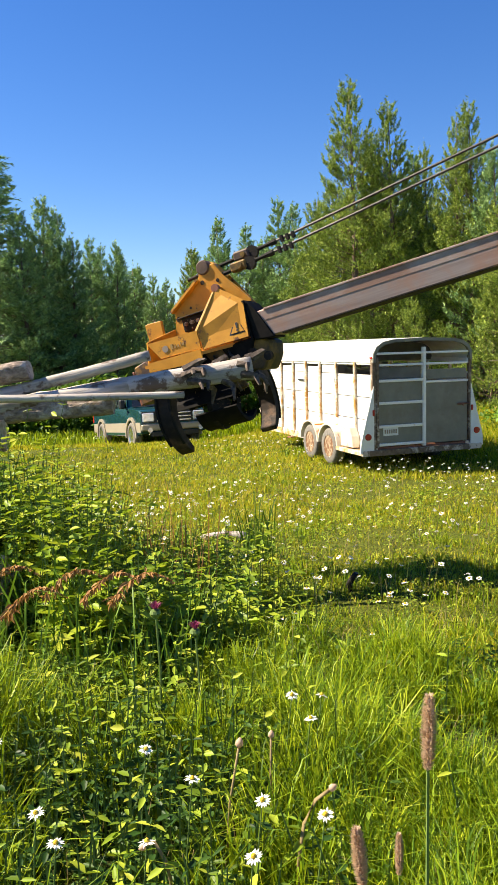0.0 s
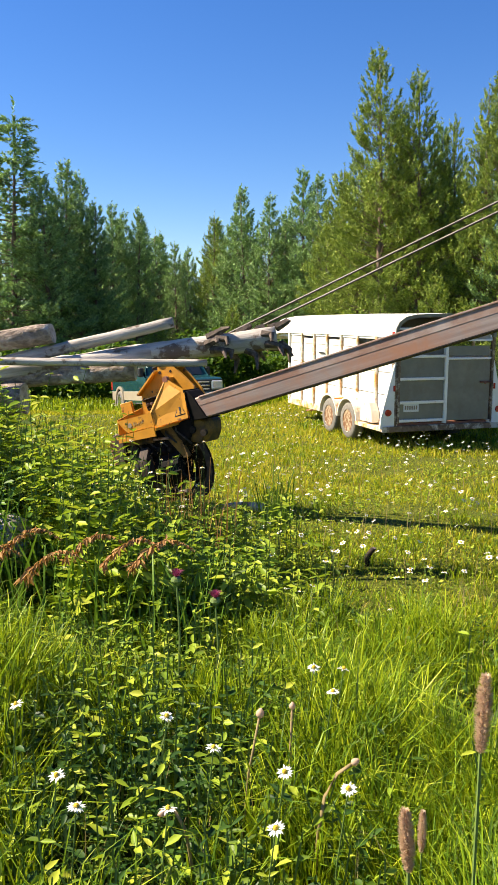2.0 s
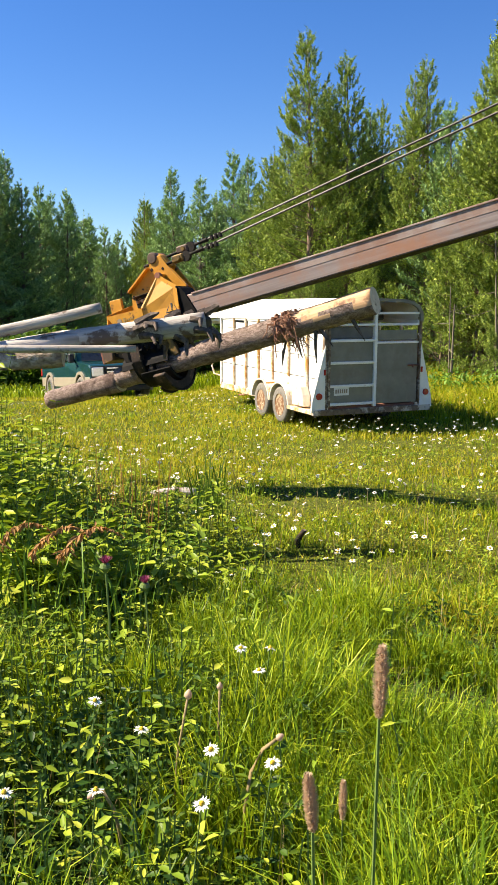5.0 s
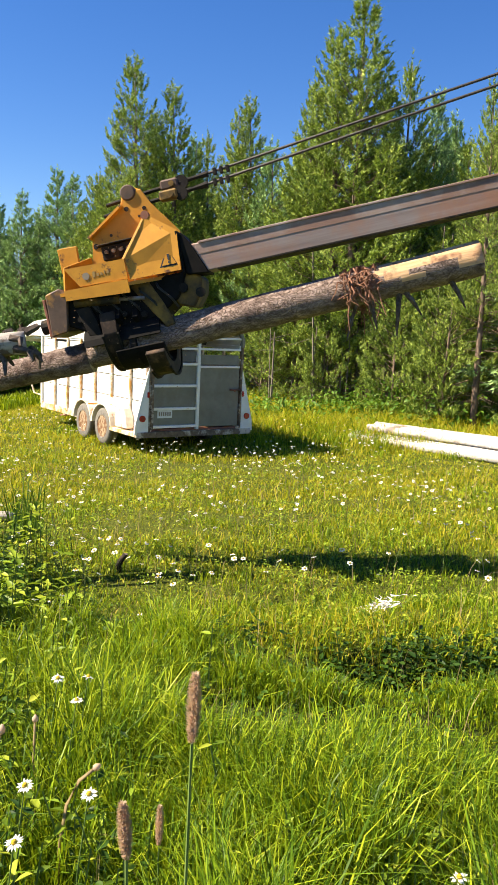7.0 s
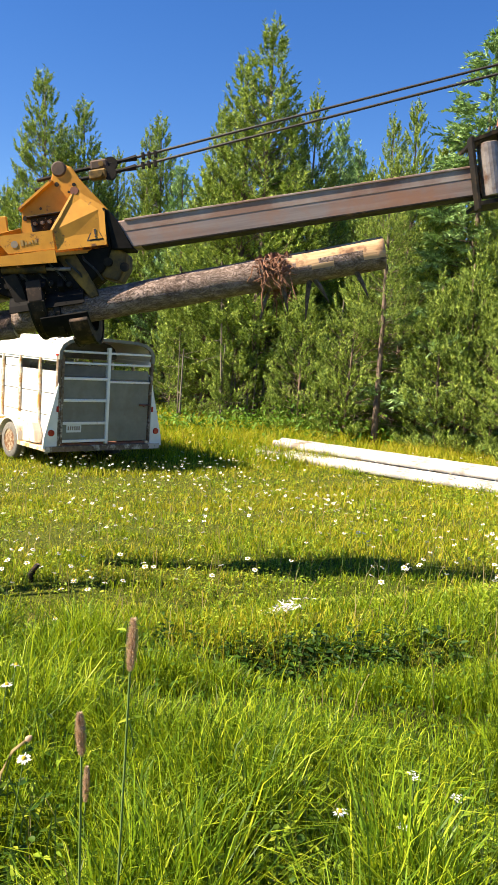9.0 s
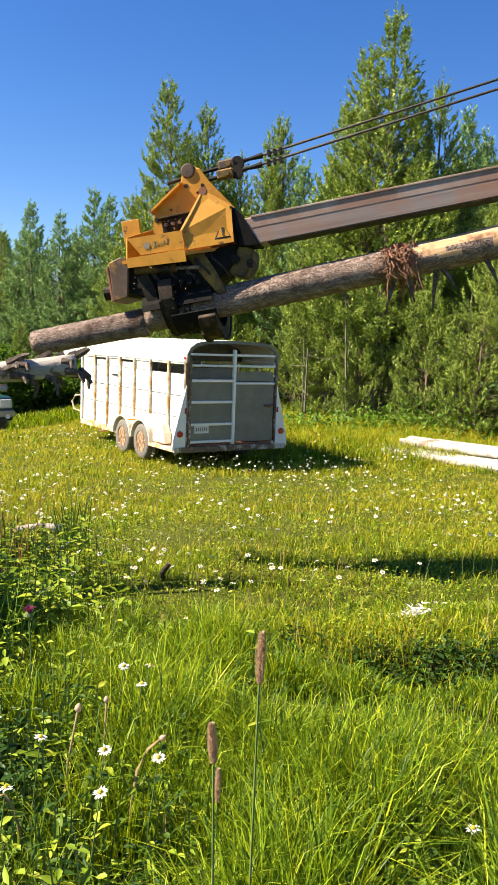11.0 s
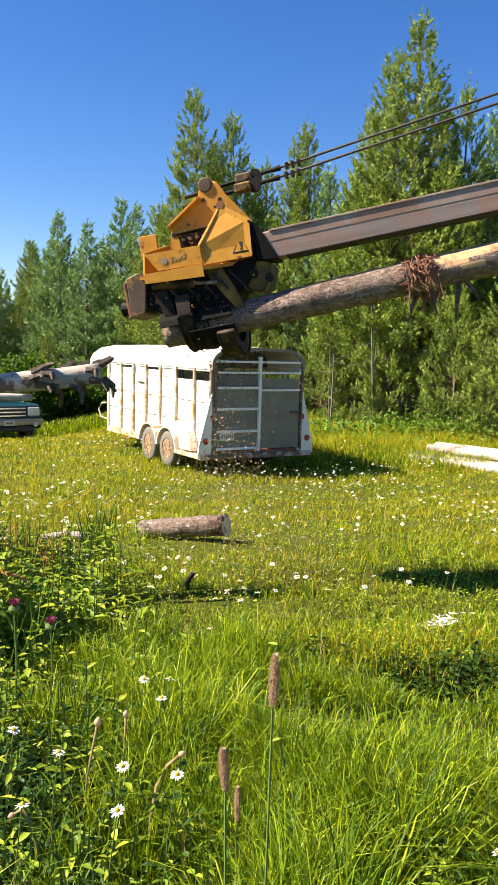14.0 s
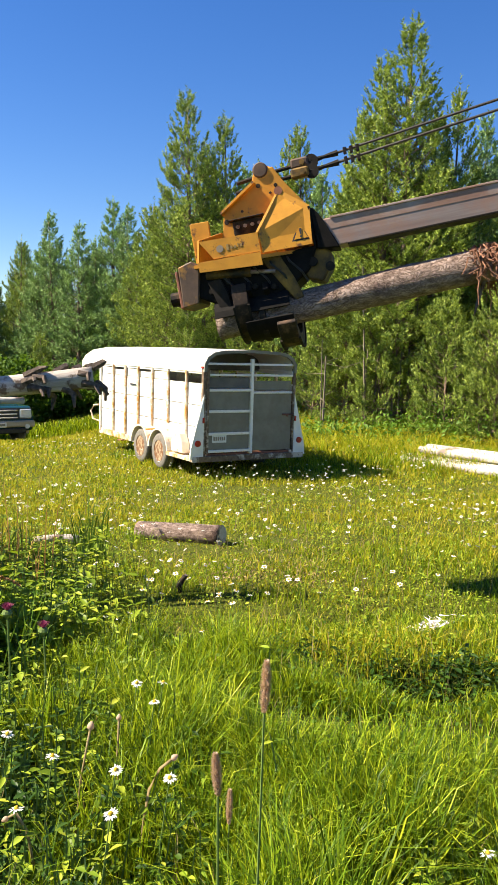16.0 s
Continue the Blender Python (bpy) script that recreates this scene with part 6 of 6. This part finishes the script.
thistle(-.62, 2.99, 1.30)
thistle(-.48, 3.1, 1.18)
# withered fern on the bank
n = 900
u = RS.uniform(0, 1, n)
fr = RS.randint(0, 7, n)
b = np.stack([-1.35 + .16 * (fr - 3) + .28 * u, 3.55 + .1 * (fr % 3) + .05 * u, 1.16 + .12 * np.sin(u * 2.6) - .05 * (fr % 2)], 1)
leaf_cloud("withered_fern", b, np.stack([RS.normal(0, .3, n), RS.normal(0, .7, n), RS.normal(-.5, .3, n)], 1), RS.uniform(.03, .07, n) * (1.15 - u), RS.uniform(.008, .018, n), M_FERN, "withered rust-brown fern fronds on the bank")
# pale wood chips on the ground
rs = np.random.RandomState(2)
V, T = [], []
for k in range(160):
    c = np.array((2.06 + rs.normal(0, .07), 4.55 + rs.normal(0, .06), 0))
    c[2] = gh(c[0], c[1]) + .04 + abs(rs.normal(0, .035))
    p = rs.normal(0, .018, (3, 3)) * np.array([1, 1, .4])
    T.append((3 * k, 3 * k + 1, 3 * k + 2))
    V += list(c + p)
tagged(new("wood_chips", tri_mesh("wood_chips", np.array(V), np.array(T), M_PALE)), "small heap of pale wood chips in the grass", "debris", kind="stuff")


def sawdust_puff(seed):
    """A small loose cluster of sawdust and bark chips."""
    rs = np.random.RandomState(seed)
    n = 340
    c = rs.normal(0, 1, (n, 3)) * np.array([.19, .13, .24])
    p = rs.normal(0, .0058, (n, 3, 3))
    return tri_mesh("sawdust", (c[:, None, :] + p).reshape(-1, 3), np.arange(n * 3).reshape(-1, 3), M_SAWDUST)


PUFFS = []
PUFF_MESHES = [sawdust_puff(70 + k) for k in range(6)]
for k in range(96):
    PUFFS.append(tagged(new("sawdust", PUFF_MESHES[k % 6]), "falling cloud of brown sawdust chips from the saw", "sawdust", "puffs of sawdust", "stuff"))


# ---- everything that moves ----
MOVES = [(0, -65.95, -14.37, 11.026), (0.5, -64.28, -15.22, 11.767), (1, -61.19, -16.47, 12.696), (1.5, -59.56, -17.01, 13.149), (2, -59.47, -17.52, 12.855), (2.5, -59.09, -17.26, 12.57), (3.0, -58.49, -17.63, 12.637), (4.2, -57.31, -15.92, 12.39), (5.5, -57.24, -13.72, 11.683), (6, -59.79, -14.79, 10.585), (6.5, -62.73, -15.04, 9.684), (7, -65.6, -14.14, 9.742), (7.5, -64.54, -13.7, 9.679), (8, -63.95, -13.96, 9.764), (8.5, -64.06, -14.17, 9.801), (9, -64.78, -12.05, 9.599), (9.5, -64.81, -12.22, 9.596), (10, -65.08, -11.39, 9.585), (11.2, -64.34, -11.66, 9.574), (12.5, -64.69, -11.85, 9.638), (13, -64.74, -12.09, 9.629), (13.5, -64.91, -11.99, 9.611), (14, -64.91, -11.96, 9.614), (14.5, -64.95, -11.95, 9.612), (15, -65.07, -12.0, 9.605), (15.5, -65.13, -12.04, 9.578), (16, -66.0, -12.02, 9.029)]


def between(p, q, roll=0.0):
    """The pose of a bar's middle whose ends are p and q."""
    p, q = Vector(p), Vector(q)
    d = (q - p).normalized()
    y = Vector((0, 0, 1)).cross(d).normalized()
    z = d.cross(y)
    o = (p + q) / 2
    return Matrix(((d.x, y.x, z.x, o.x), (d.y, y.y, z.y, o.y), (d.z, y.z, z.z, o.z), (0, 0, 0, 1))) @ pose(0, 0, 0, roll)


def motions():
    head = {t: boom_pose(az, el, run) for t, az, el, run in MOVES}
    walk(HEAD, list(head.items()))
    walk(CARRIAGE, [(t, boom_pose(az, el, 8.84 * K)) for t, az, el, run in MOVES])
    # knives: open while the head comes down, then closed round the log
    def knife_rows(x, y, z, opened, shut):
        return [(t, pose(x, y, z, a)) for t, a in ((0, opened), (1.5, opened * 1.2), (1.8, shut * .15), (2.1, shut * .75), (2.5, shut), (16, shut))]
    walk(KNIFE_L, knife_rows(0, -.22 * K, -.62 * K, -30, 78))
    walk(KNIFE_R, knife_rows(0, .22 * K, -.62 * K, 30, -54))
    # log: on the ground behind the bank, then gripped and carried
    rest = between((-5.9, 10.3, gh(-5.9, 10.3) + .13), (-2.1, 8.35, gh(-2.1, 8.35) + .14)) @ pose(-.15 * K, 0, .95 * K)
    slack = {3.0: (-.38, -.16, 1.0), 4.2: (-.28, -.06, 0), 5.5: (-.22, 0, 0), 6: (-.18, 0, 0)}
    grip = [(t, m @ pose(slack.get(t, (0, 0, 0))[0] * K, 0, slack.get(t, (0, 0, 0))[1] * K, 0, slack.get(t, (0, 0, 0))[2], 0)) for t, m in head.items() if t >= 3]
    lift = [(2.3, boom_pose(-59.25, -17.36, 12.68) @ pose(-.56, 0, -.31, 0, 7, 0)), (2.5, head[2.5] @ pose(-.46, 0, -.10, 0, -4, 0)), (2.7, boom_pose(-58.85, -17.41, 12.60) @ pose(-.38, 0, -.12, 0, -1.5, 0))]
    walk(LOG, [(0, rest), (1.9, rest)] + lift + grip)
    at = Matrix.Translation((PIECE_X * K, 0, -1.0 * K))
    held = [(0, rest @ at), (1.9, rest @ at)] + [(t, m @ at) for t, m in lift + grip if t < 13.1]
    lie = between((.58, 8.95, gh(.58, 8.95) + .10), (1.42, 8.28, gh(1.42, 8.28) + .10), 50)
    drop = [(13.2, boom_pose(-64.81, -12.05, 9.622) @ at), (13.4, between((-0.37, 7.43, 2.03), (0.57, 6.90, 2.40))), (13.6, between((-0.14, 7.72, 1.41), (0.62, 7.33, 2.15))), (13.8, between((0.18, 7.90, 0.57), (0.55, 7.96, 1.47))),
            (13.95, between((.50, 8.6, .34), (1.12, 8.15, .60), 20)), (14.1, between((.57, 8.92, gh(.57, 8.92) + .13), (1.40, 8.26, gh(1.4, 8.26) + .12), 40)), (14.5, lie), (16, lie)]
    walk(PIECE, held + drop)
    # sawdust: each puff waits inside the dark head, falls to the grass and stays there
    rng = random.Random(31)
    times = sorted(head)
    for k, ob in enumerate(PUFFS):
        t0 = 11.7 + 3.0 * (k + rng.random()) / len(PUFFS)
        t0 = t0 if t0 < 13.6 else 13.6 + (t0 - 13.6) * 1.3
        inside = Matrix.Translation((-.56, .09, -.46))
        rows = [(t, head[t] @ inside) for t in times if t < t0 - .3]
        m0 = boom_pose(-64.69, -11.85, 9.638) @ inside
        p0 = m0.translation
        vx, vy = rng.uniform(.2, 1.5), rng.uniform(-.5, .3)
        gx, gy = p0.x + vx * .85, p0.y + vy * .85
        zg = gh(gx, gy) + .0
        rows.append((t0, m0))
        for s in (.15, .3, .45, .6, .75):
            rows.append((t0 + s, Matrix.Translation((p0.x + vx * s, p0.y + vy * s, max(zg, p0.z - .4 * s - 4.4 * s * s)))))
        rows.append((t0 + .9, Matrix.Translation((gx, gy, zg - .35))))
        rows.append((max(16.0, t0 + 1.0), Matrix.Translation((gx, gy, zg - .35))))
        walk(ob, rows)


motions()
